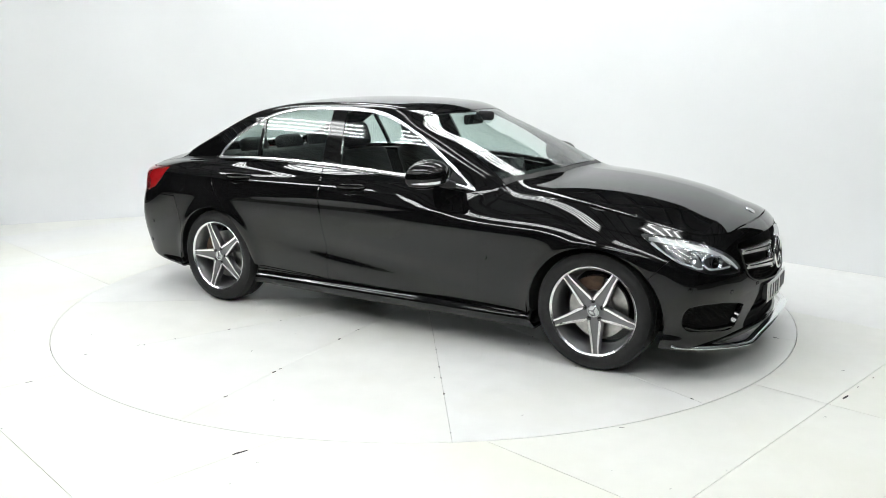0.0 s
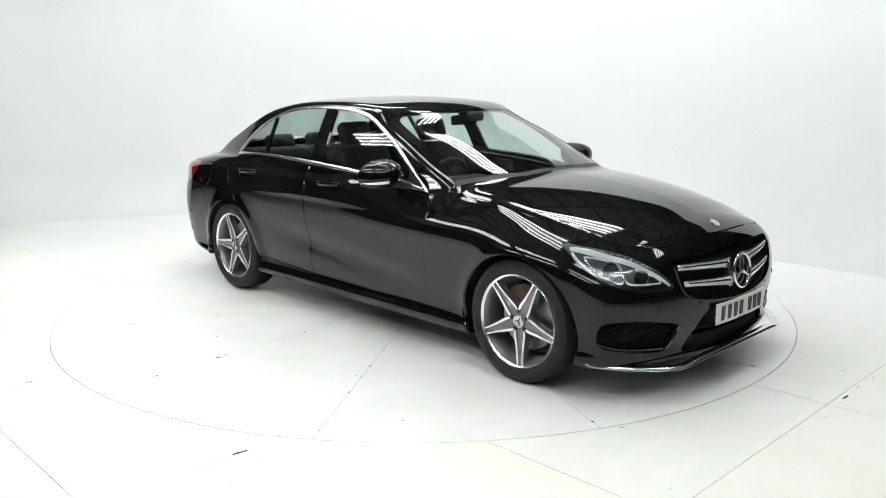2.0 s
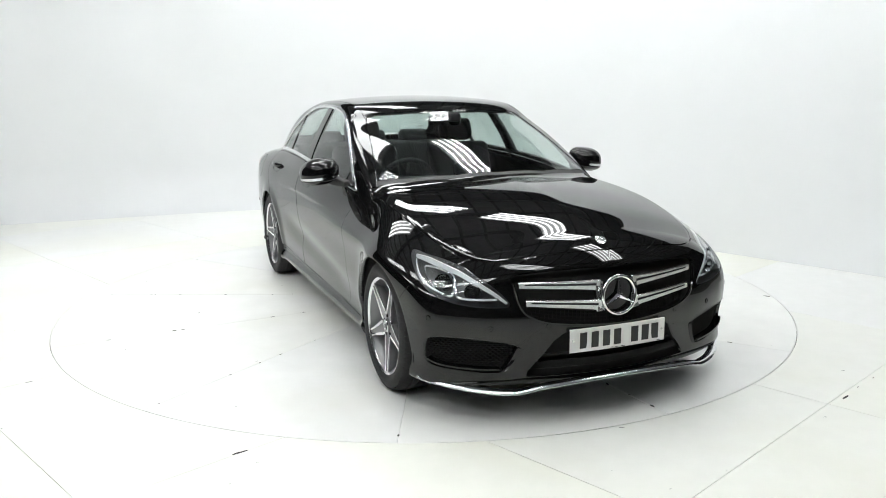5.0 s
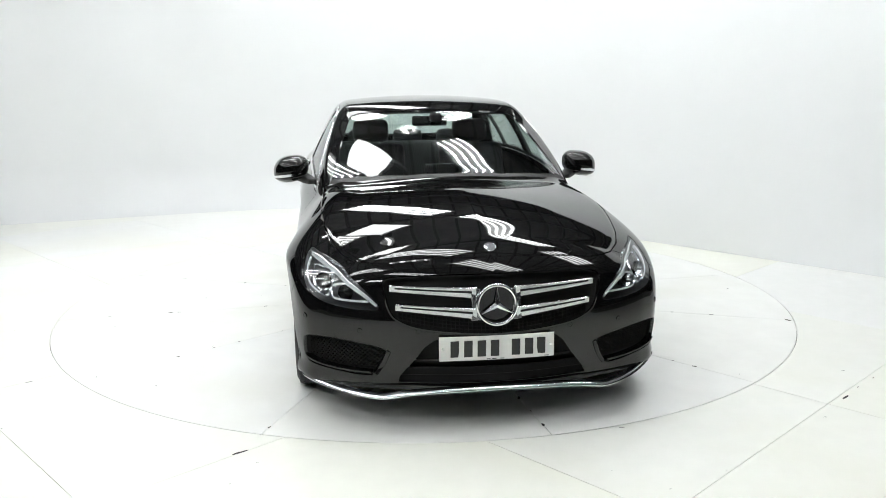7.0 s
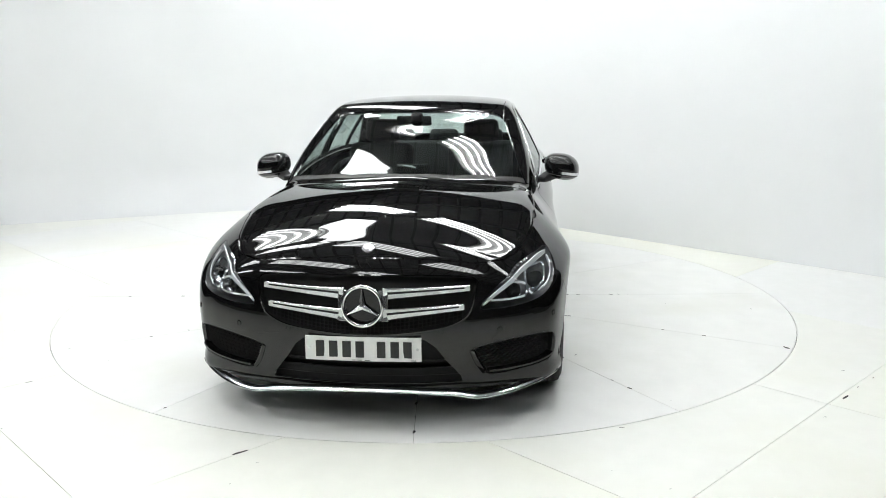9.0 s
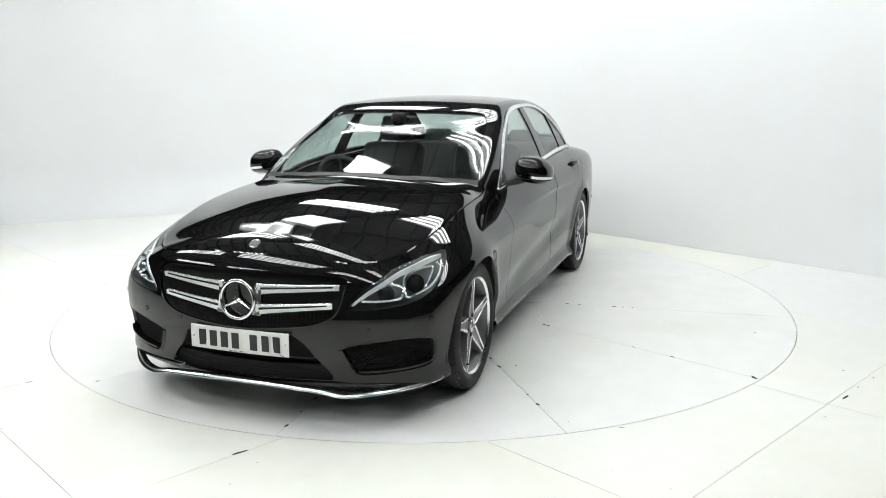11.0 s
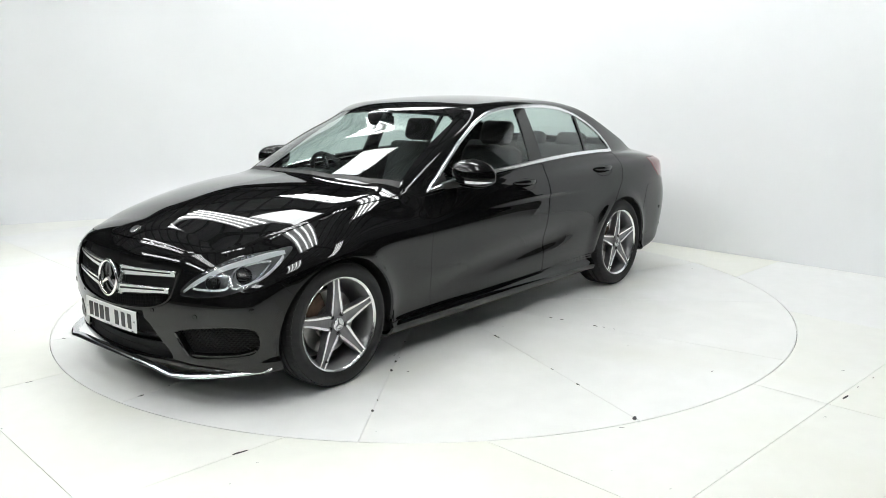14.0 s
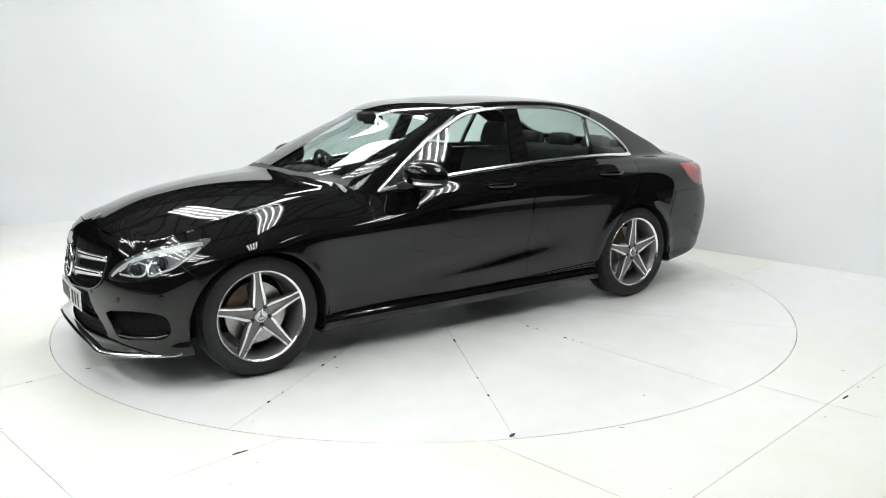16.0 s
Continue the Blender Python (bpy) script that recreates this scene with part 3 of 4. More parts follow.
DOOR_F = both(in_poly([(.693, .262), (.708, .50), (.716, .75), (.708, .87), (.690, .899), (.655, .902), (.60, .905), (.4, .931), (.09, .966), (-.25, .988), (-.475, .999), (-.462, .85), (-.43, .55), (-.424, .278)], XZ), flank)
DOOR_R = both(in_poly([(-.430, .278), (-.436, .55), (-.468, .85), (-.481, .999), (-.85, 1.010), (-1.2, 1.009), (-1.46, 1.002), (-1.475, .98), (-1.462, .93), (-1.40, .80), (-1.30, .68), (-1.20, .57), (-1.12, .45), (-1.07, .33), (-1.055, .305)], XZ), flank)
SILL = both(lambda p: p[:, 2] - (.254 - .018 * (p[:, 0] - .7)), lambda p: np.abs(p[:, 0]) - 1.25)
NOSE_AREA = lambda p: 1.735 + (p[:, 2] - .56) * .9 - p[:, 0]
TAIL_AREA = both(lambda p: p[:, 0] + 1.78 + .25 * np.clip(p[:, 2] - .55, 0, 1), lambda p: p[:, 2] - (.735 + .02 * np.clip(-p[:, 0] - 2.1, 0, 1)))
TRUNK = both(lambda p: np.abs(p[:, 1]) - (.60 + .06 * np.clip((p[:, 0] + 2.3) * 2, 0, 1)), lambda p: p[:, 0] + 1.93 - .10 * p[:, 1] ** 2, lambda p: .74 - p[:, 2])
ROOF_AREA = both(lambda p: np.abs(p[:, 1]) - .555, lambda p: 1.30 - p[:, 2])


def rim(v, t, nrm, depth):
    """Turns the open edges inwards, so that a panel has thickness."""
    e = np.concatenate([t[:, [0, 1]], t[:, [1, 2]], t[:, [2, 0]]])
    key = np.sort(e, 1)
    _, first, count = np.unique(key, axis=0, return_index=True, return_counts=True)
    b = e[first[count == 1]]
    ids, inv = np.unique(b, return_inverse=True)
    inv = inv.reshape(-1, 2)
    n0 = len(v)
    v2 = np.concatenate([v, v[ids] - nrm[ids] * depth])
    quads = np.stack([b[:, 1], b[:, 0], n0 + inv[:, 0], n0 + inv[:, 1]], 1)
    return v2, [tuple(q) for q in t.tolist()] + [tuple(q) for q in quads.tolist()], np.concatenate([nrm, nrm[ids]])


BASE_V, BASE_T = skin_mesh()


def panel(name, mat, parent, *fs, lift=0.0, depth=.014, label="", bow=None):
    v, t = BASE_V, BASE_T
    for f in fs:
        v, t = cut(v, t, f)
    v = settle(v, 1)
    g = slope_of(v)
    n = g / np.linalg.norm(g, axis=1)[:, None]
    v = v + n * lift
    if bow:  # (outline, middle, half breadth): a strip whose face is bowed across it
        f, mid, half = bow
        e = .002
        across = np.stack([f(v + d) - f(v - d) for d in np.eye(3) * e], 1) / (2 * e)
        across = across - (across * n).sum(1)[:, None] * n
        n = n + .75 * np.clip((f(v) - mid) / half, -1, 1)[:, None] * across
        n = n / np.linalg.norm(n, axis=1)[:, None]
    if depth:
        data = rim(v, t, n, depth)
    else:
        data = (v, t.tolist(), n)
    return sheet(name, data, mat, parent, label)


def on_skin(x, y, z):
    """The place on the skin nearest to a rough one, and the way out of it."""
    p = settle(np.array([[x, y, z]], float), 5)
    g = slope_of(p)[0]
    return Vector(p[0]), Vector(g / np.linalg.norm(g))


car = new("car")
tagged(car, "glossy black four-door saloon car with silver five-spoke wheels", "car")
inset = lambda f: grow(f, -GAP)   # a panel, less half its gap
clear = lambda f: no(grow(f, GAP))  # all but a neighbour, less half the gap
NOT_WHEEL = no(ARCH)

panel("hood", PAINT, car, grow(HOOD, -.004))
panel("front_bumper", PAINT, car, inset(NOSE_AREA), clear(HOOD), clear(LAMP), no(FOG), no(GRILLE), no(INTAKE), NOT_WHEEL)
panel("rear_bumper", PAINT, car, inset(TAIL_AREA), clear(TAIL_LAMP), NOT_WHEEL)
panel("trunk_lid", PAINT, car, inset(TRUNK), clear(TAIL_LAMP), no(grow(BACK_AREA, .004)))
panel("roof", PAINT, car, inset(ROOF_AREA), no(grow(SCREEN_AREA, .003)), no(grow(BACK_AREA, .003)))
windscreen = panel("windscreen", WINDOW, car, SCREEN_AREA, no(grow(HOOD, .04)), lift=-.003, depth=0)
panel("cowl", PLASTIC, car, SCREEN_AREA, grow(HOOD, .038), clear(HOOD), lift=-.004)
rear_window = panel("rear_window", WINDOW, car, BACK_AREA, lift=-.003, depth=0)
FLAP = both(in_poly([(-1.785 + .088 * math.cos(a), .853 + .088 * math.sin(a)) for a in [2 * math.pi * k / 24 for k in range(24)]], XZ), RIGHT)
panel("fuel_flap", PAINT, car, RIGHT, lambda p: p[:, 0] + 1.5, inset(FLAP))
REST = [clear(FLAP), clear(HOOD), clear(NOSE_AREA), clear(TAIL_AREA), clear(TRUNK), clear(ROOF_AREA), clear(LAMP), clear(TAIL_LAMP), clear(DOOR_F), clear(DOOR_R), clear(SILL),
        no(grow(GLAZED, -.004)), no(grow(SCREEN_AREA, .003)), no(grow(BACK_AREA, .003)), NOT_WHEEL]
BEFORE = lambda p: .70 - p[:, 0]
doors, lamps, fogs = [], [], []
UP = lambda p: .85 - p[:, 2]
AHEAD = lambda p: 1.5 - p[:, 0]
for half, word in ((LEFT, "left"), (RIGHT, "right")):
    panel("front_fender", PAINT, car, half, BEFORE, *REST)
    panel("rear_quarter", PAINT, car, half, no(BEFORE), *REST)
    panel("side_sill", PAINT, car, half, inset(SILL), NOT_WHEEL)
    df = panel("front_door", PAINT, car, half, inset(DOOR_F))
    dr = panel("rear_door", PAINT, car, half, inset(DOOR_R))
    doors.append((half, df, dr))
    band = both(grow(GLAZED, .003), no(grow(GLAZED, -.018)))
    panel("window_trim", TRIM, car, half, UP, band, lift=.005, depth=.010, label="bright chrome window surround strip", bow=(GLAZED, -.0075, .0105))
    PILLAR = in_poly([(-.335, .97), (-.372, 1.15), (-.43, 1.40), (-.535, 1.40), (-.50, 1.15), (-.487, .97)], XZ)
    QUARTER = in_poly([(-1.055, 1.0), (-1.072, 1.1), (-1.115, 1.33), (-1.140, 1.33), (-1.098, 1.1), (-1.082, 1.0)], XZ)
    core = grow(GLAZED, -.017)
    panel("window", WINDOW, df, half, UP, core, no(PILLAR), lambda p: -.41 - p[:, 0], lift=-.004, depth=0, label="tinted front door window")
    panel("window", WINDOW, dr, half, UP, core, no(PILLAR), no(QUARTER), lambda p: p[:, 0] + .41, lambda p: -1.10 - p[:, 0], lift=-.004, depth=0, label="tinted rear door window")
    panel("window", WINDOW, dr, half, UP, core, no(QUARTER), lambda p: p[:, 0] + 1.07, lift=-.004, depth=0, label="small tinted quarter window")
    panel("door_pillar", GLOSS_BLACK, car, half, UP, core, PILLAR, lift=.001, depth=.02, label="gloss black pillar between the doors")
    panel("window_divider", GLOSS_BLACK, dr, half, UP, core, QUARTER, lift=.002, depth=.02)
    # lamps
    lens = panel("headlight", LENS, car, half, AHEAD, inset(LAMP), lift=0, depth=.004, label="clear swept-back headlight with bright light guide")
    lamps.append(lens)
    panel("housing", LAMP_BODY, lens, half, AHEAD, grow(LAMP, .002), lift=-.060, depth=-.056)
    tl = panel("tail_light", RED_LENS, car, half, lambda p: p[:, 0] + 1.8, inset(TAIL_LAMP), depth=.02, label="red wraparound tail light")
    panel("housing", DARK, tl, half, lambda p: p[:, 0] + 1.8, grow(TAIL_LAMP, .002), lift=-.022, depth=0)
    fogs.append(panel("side_intake", PLASTIC, car, half, AHEAD, grow(FOG, .004), lift=-.045, depth=-.046, label="black honeycomb mesh side air intake"))
grille = panel("grille", DARK, car, AHEAD, grow(GRILLE, .004), lift=-.050, depth=-.051, label="black radiator grille with two silver louvres")
panel("lower_intake", DARK, car, AHEAD, grow(INTAKE, .004), lift=-.06, depth=-.06)
panel("floor_pan", DARK, car, lambda p: p[:, 2] - .28, NOT_WHEEL, lift=-.03, depth=0)


def wheel_liner(cx, s):
    n = 28
    bm = bmesh.new()
    rows = []
    for y in (.50, .875):
        rows.append([bm.verts.new((cx + .402 * math.cos(a), s * y, .312 + .388 * math.sin(a))) for a in [radians(-9 + 198 * k / n) for k in range(n + 1)]])
    for k in range(n):
        bm.faces.new((rows[0][k], rows[0][k + 1], rows[1][k + 1], rows[1][k]))
    bm.faces.new(rows[0])
    part("wheel_liner", bm, DARK, car)


def build_wheel():
    """A wheel whose hub is at the origin and whose outer face looks along +y."""
    w = part("wheel", lathe([(-.10, .205), (-.10, .222), (-.02, .205), (.055, .214), (.082, .228), (.095, .239), (.101, .244), (.097, .2465), (.08, .243)], 72), GREY_ALLOY, car,
             "five-spoke alloy wheel, grey with machined edges", smooth=40)
    bm = lathe([(.0925, .232), (.1000, .2385), (.1024, .2435), (.0990, .2465)], 72)
    part("rim_lip", bm, MACHINED, w, smooth=40)
    tyre = lathe([(-.09, .246), (-.104, .262), (-.111, .288), (-.104, .305), (-.092, .322), (-.07, .3285), (-.045, .330), (-.043, .323), (-.035, .323), (-.033, .3305), (-.004, .331), (-.003, .324), (.005, .324),
                  (.006, .331), (.033, .3305), (.035, .323), (.043, .323), (.045, .330), (.07, .3285), (.092, .322), (.104, .305), (.1125, .288), (.111, .272), (.1095, .270), (.108, .262), (.103, .254), (.097, .249)], 96)
    part("tyre", tyre, RUBBER, w, "black low-profile tyre", smooth=35)
    bm = bmesh.new()
    for k in range(72):  # shoulder blocks of the tread
        a = 2 * math.pi * k / 72
        for s in (-1, 1):
            box(bm, (0, 0, 0), (.016, .026, .004), m=Matrix.Translation((.3225 * math.cos(a), s * .087, .3225 * math.sin(a))) @ Matrix.Rotation(-a + math.pi / 2, 4, "Y") @ Matrix.Rotation(-s * .42, 4, "X"))
    tagged(part("tread", bm, RUBBER, w), kind="stuff")
    for k in range(5):
        a = math.pi / 2 + 2 * math.pi * k / 5
        turn = Matrix.Rotation(-a, 4, "Y")

        def place(u, v, y):
            return turn @ Vector((u, y, v))
        # grey spoke body
        bm = bmesh.new()
        rows = []
        for r, hw, face in ((.035, .036, .078), (.075, .0375, .080), (.13, .0285, .085), (.19, .0205, .091), (.2345, .0185, .0945)):
            rows.append([bm.verts.new(place(r, v, y)) for v, y in ((-hw, face - .045), (-hw, face), (-hw * .35, face - .007), (hw * .35, face - .007), (hw, face), (hw, face - .045))])
        for p, q in zip(rows, rows[1:]):
            for j in range(5):
                bm.faces.new((p[j], p[j + 1], q[j + 1], q[j]))
        spoke = part("spoke", bm, GREY_ALLOY, w)
        for s in (-1, 1):  # machined edges
            bm = bmesh.new()
            rows = []
            for r, hw, wd, face in ((.052, .0345, .009, .0795), (.075, .0378, .0140, .0815), (.13, .0292, .0125, .0865), (.19, .0215, .0100, .0925), (.2360, .0195, .0085, .0960)):
                rows.append([bm.verts.new(place(r, s * v, y)) for v, y in ((hw, face - .006), (hw, face + .0005), (hw - wd, face - .0005), (hw - wd, face - .008))])
            for p, q in zip(rows, rows[1:]):
                for j in range(3):
                    bm.faces.new((p[j], p[j + 1], q[j + 1], q[j]))
            part("machined_edge", bm, MACHINED, w)
        # dark disc proud of the hub, standing in for shade inside a bolt hole
        b = math.pi / 2 + 2 * math.pi * (k + .5) / 5
        bm = bmesh.new()
        c = Vector((.053 * math.cos(b), 0, .053 * math.sin(b)))
        rod(bm, c + Vector((0, .05, 0)), c + Vector((0, .0775, 0)), .0125, 12)
        part("wheel_bolt", bm, DARK, w)
    part("hub", lathe([(.02, .072), (.066, .070), (.0735, .060), (.074, .04), (.080, .039), (.0835, .034), (.0845, .001)], 40), GREY_ALLOY, w, smooth=35)
    part("hub_cap", lathe([(.0845, .034), (.0865, .031), (.0855, .0285), (.0855, .001)], 40), SATIN, w, "silver hub cap with a grey emblem", smooth=35)
    part("cap_ring", lathe([(.0855, .0315), (.0880, .030), (.0880, .0265), (.0855, .025)], 40), SATIN, w, smooth=35)
    for k in range(3):
        bm = bmesh.new()
        a = math.pi / 2 + 2 * math.pi * k / 3
        rod(bm, (0, .0865, 0), (.026 * math.cos(a), .0865, .026 * math.sin(a)), .0045, 6, .001)
        part("cap_arm", bm, GREY_ALLOY, w)
    part("brake_disc", lathe([(-.02, .07), (-.02, .165), (.005, .165), (.005, .09), (.02, .085), (.02, .06)], 56), STEEL, w, "worn steel brake disc", smooth=35)
    a = math.radians(20)
    pts = [((.105 + .075 * q) * math.cos(t), (.105 + .075 * q) * math.sin(t)) for t, q in [(a + .9 * k / 6, 0) for k in range(7)] + [(a + .9 * k / 6, 1) for k in range(6, -1, -1)]]
    part("brake_caliper", prism(pts, .05, lambda u, v, y: (u, y - .018, v)), CALIPER, w)
    bm = bmesh.new()
    rod(bm, (.205 * math.cos(-1.0), .055, .205 * math.sin(-1.0)), (.197 * math.cos(-1.0), .10, .197 * math.sin(-1.0)), .004, 8)
    part("valve", bm, PLASTIC, w)
    for ob in [w] + list(w.children):  # rims to size
        if ob.name.split(".")[0] not in ("tyre", "tread"):
            ob.data.transform(Matrix.Diagonal((1.018, 1, 1.018, 1)))
    return w


first_wheel = build_wheel()
SPIN = {(1, 1): 4.0, (-1, 1): 2.0, (1, -1): -30.0, (-1, -1): 18.0}
for ax in (1, -1):
    for s in (1, -1):
        m = pose(ax * 1.42, s * .787, .328, 0, 0, 0 if s > 0 else 180) @ pose(0, 0, 0, 0, SPIN[(ax, s)], 0)
        if (ax, s) == (1, 1):
            first_wheel.matrix_local = m
        else:
            copy_thing(first_wheel, m)
        wheel_liner(ax * 1.42, s)

# ---- details of the car ----
def on_corner(u, z, s=1, back=0.0):
    """The place on the front corner with that slanting breadth and height; back: metres behind the skin."""
    lo, hi = 0.0, 3.0
    for _ in range(22):
        m = (lo + hi) / 2
        p = np.array([[(m - u) * .7071, (m + u) * .7071, z]])
        if skin(p)[0] < 0:
            lo = m
        else:
            hi = m
    m = lo - back
    return Vector(((m - u) * .7071, s * (m + u) * .7071, z))


def on_front(y, z, back=0.0):
    lo, hi = .0, 2.5
    for _ in range(22):
        m = (lo + hi) / 2
        if skin(np.array([[m, y, z]]))[0] < 0:
            lo = m
        else:
            hi = m
    return Vector((lo - back, y, z))


def on_side(x, z, s=1, out=0.0):
    lo, hi = .2, 1.2
    for _ in range(22):
        m = (lo + hi) / 2
        if skin(np.array([[x, m, z]]))[0] < 0:
            lo = m
        else:
            hi = m
    return Vector((x, s * (lo + out), z))


def strip(points, widths, depth, up=(0, 0, 1)):
    """A flat tapering bar along places; widths: its height at each."""
    bm = bmesh.new()
    rows = []
    for i, p in enumerate(points):
        t = (points[min(i + 1, len(points) - 1)] - points[max(i - 1, 0)]).normalized()
        u = Vector(up) - t * t.dot(Vector(up))
        u.normalize()
        o = t.cross(u)
        w = widths[i] / 2
        rows.append([bm.verts.new(p + u * a * w + o * b * depth / 2) for a, b in ((-1, -1), (1, -1), (1, 1), (-1, 1))])
    for p, q in zip(rows, rows[1:]):
        for j in range(4):
            bm.faces.new((p[j], p[(j + 1) % 4], q[(j + 1) % 4], q[j]))
    bm.faces.new(rows[0])
    bm.faces.new(rows[-1][::-1])
    bmesh.ops.bevel(bm, geom=bm.edges[:], offset=min(depth, min(widths)) * .13, segments=1, affect="EDGES")
    return bm


def between(points, n):
    """n + 1 even steps along a smooth line through tuples."""
    k = len(points[0])
    out = []
    for i in range(n + 1):
        t = i / n * (len(points) - 1)
        j = min(int(t), len(points) - 2)
        w = t - j
        q = [points[min(max(j + d, 0), len(points) - 1)] for d in (-1, 0, 1, 2)]
        out.append(tuple(.5 * (2 * q[1][c] + (q[2][c] - q[0][c]) * w + (2 * q[0][c] - 5 * q[1][c] + 4 * q[2][c] - q[3][c]) * w * w
                               + (3 * q[1][c] - q[0][c] - 3 * q[2][c] + q[3][c]) * w ** 3) for c in range(k)))
    return out


def headlight_inside(lens, s):
    # broad light guide from the rear tip along the brow to the inner tip
    path = between([(-.625, .738, .018), (-.70, .728, .028), (-.80, .706, .027), (-.92, .676, .023), (-1.03, .622, .017), (-1.10, .570, .011)], 28)
    part("light_guide", strip([on_corner(u, z, s, .016) for u, z, _ in path], [w for _, _, w in path], .008), DRL, lens, "frosted white daytime light guide", smooth=40)
    path = between([(-.632, .722, .014), (-.650, .695, .018), (-.685, .662, .014), (-.74, .630, .009), (-.82, .606, .005)], 20)
    part("side_guide", strip([on_corner(u, z, s, .022) for u, z, _ in path], [w for _, _, w in path], .006), DRL, lens, smooth=40)
    path = between([(-.78, .728), (-.90, .702), (-1.0, .662)], 9)
    for u, z in path:  # small brow cells
        bm = bmesh.new()
        c = on_corner(u, z, s, .02)
        box(bm, c, (.016, .016, .009), .002, 1)
        part("brow_cell", bm, REFLECTOR, lens)
    # projector bowl with its lens, and the reflector chamber nearer the grille
    for u, z, r in ((-.80, .648, .042), (-.945, .618, .038)):
        c = on_corner(u, z, s, .052)
        face = Vector((.86, s * .50, 0))
        turn = face.to_track_quat("Y", "Z").to_matrix().to_4x4()
        bm = lathe([(.03, r), (.026, r * .94), (.004, r * .72), (-.004, r * .4)], 28)
        bmesh.ops.transform(bm, matrix=Matrix.Translation(c) @ turn, verts=bm.verts)
        part("reflector_bowl", bm, REFLECTOR, lens, smooth=50)
        bm = lathe([(0, r * .70), (.012, r * .62), (.022, r * .40), (.026, .001)], 28)
        bmesh.ops.transform(bm, matrix=Matrix.Translation(c) @ turn, verts=bm.verts)
        part("projector_lens", bm, GLOSS_BLACK, lens, smooth=50)
    path = [(-.875, .640), (-.885, .598), (-.93, .586), (-1.01, .584), (-1.055, .590), (-1.0, .628), (-.93, .652)]
    pts = [on_corner(u, z, s, .034) for u, z in path]
    part("chamber_frame", sweep(spline(pts, 5, True), [(-.004, -.005), (.004, -.005), (.004, .005), (-.004, .005)], True), REFLECTOR, lens, smooth=40)
    path = [(-.69, .70), (-.735, .645), (-.80, .607), (-.86, .60), (-.855, .66), (-.80, .69)]
    pts = [on_corner(u, z, s, .034) for u, z in path]
    part("chamber_frame", sweep(spline(pts, 5, True), [(-.004, -.005), (.004, -.005), (.004, .005), (-.004, .005)], True), REFLECTOR, lens, smooth=40)


def mesh_fill(parent, s, fld, u0, u1, z0, z1, du, dz, back):
    """Honeycomb bars inside an outline on the front corner, as one fine lattice."""
    bm = bmesh.new()
    nz = int((z1 - z0) / dz)
    for k in range(nz + 1):
        z = z0 + dz * k
        n = int((u1 - u0) / (du / 2))
        last = None
        for i in range(n + 1):
            u = u0 + du / 2 * i
            zz = z + (dz * .5 if (i + k) % 2 else 0)
            p = on_corner(u, zz, s, back)
            q = np.array([[p.x, p.y, p.z]])
            ok = fld(q)[0] < .002
            if ok and last is not None:
                a, b = last, p
                o = Vector((.012, s * .006, 0))
                h = Vector((0, 0, .0016))
                f = [bm.verts.new(v) for v in (a - h, b - h, b + h, a + h, a - h - o, b - h - o, b + h - o, a + h - o)]
                for j in ((0, 1, 2, 3), (3, 2, 6, 7), (0, 4, 5, 1)):
                    bm.faces.new([f[m] for m in j])
            last = p if ok else None
    return tagged(part("honeycomb", bm, DARK, parent), kind="stuff")


for s, lens in zip((1, -1), lamps):
    headlight_inside(lens, s)
for s, fog in zip((1, -1), fogs):
    if s > 0:
        comb = mesh_fill(fog, s, FOG, -1.16, -.72, .245, .42, .024, .0105, .030)
    else:  # the same lattice, mirrored
        me = comb.data.copy()
        me.transform(Matrix.Diagonal((1, -1, 1, 1)))
        me.flip_normals()
        other = new("honeycomb", me)
        other.parent = fog
        tagged(other, kind="stuff")
    # fin and lower lip of the intake
    pts = [on_corner(u, z, s, .012) for u, z, in between([(-1.15, .372), (-1.12, .31), (-1.085, .256)], 8)]
    part("fin", strip(pts, [.02] * 9, .03, (0, s * 1, .2)), PAINT, fog, smooth=40)
    pts = [on_corner(u, z, s, .012) for u, z in between([(-1.07, .262), (-.95, .268), (-.82, .284), (-.755, .305)], 12)]
    part("winglet", strip(pts, [.010] * 13, .04), PAINT, fog, smooth=40)


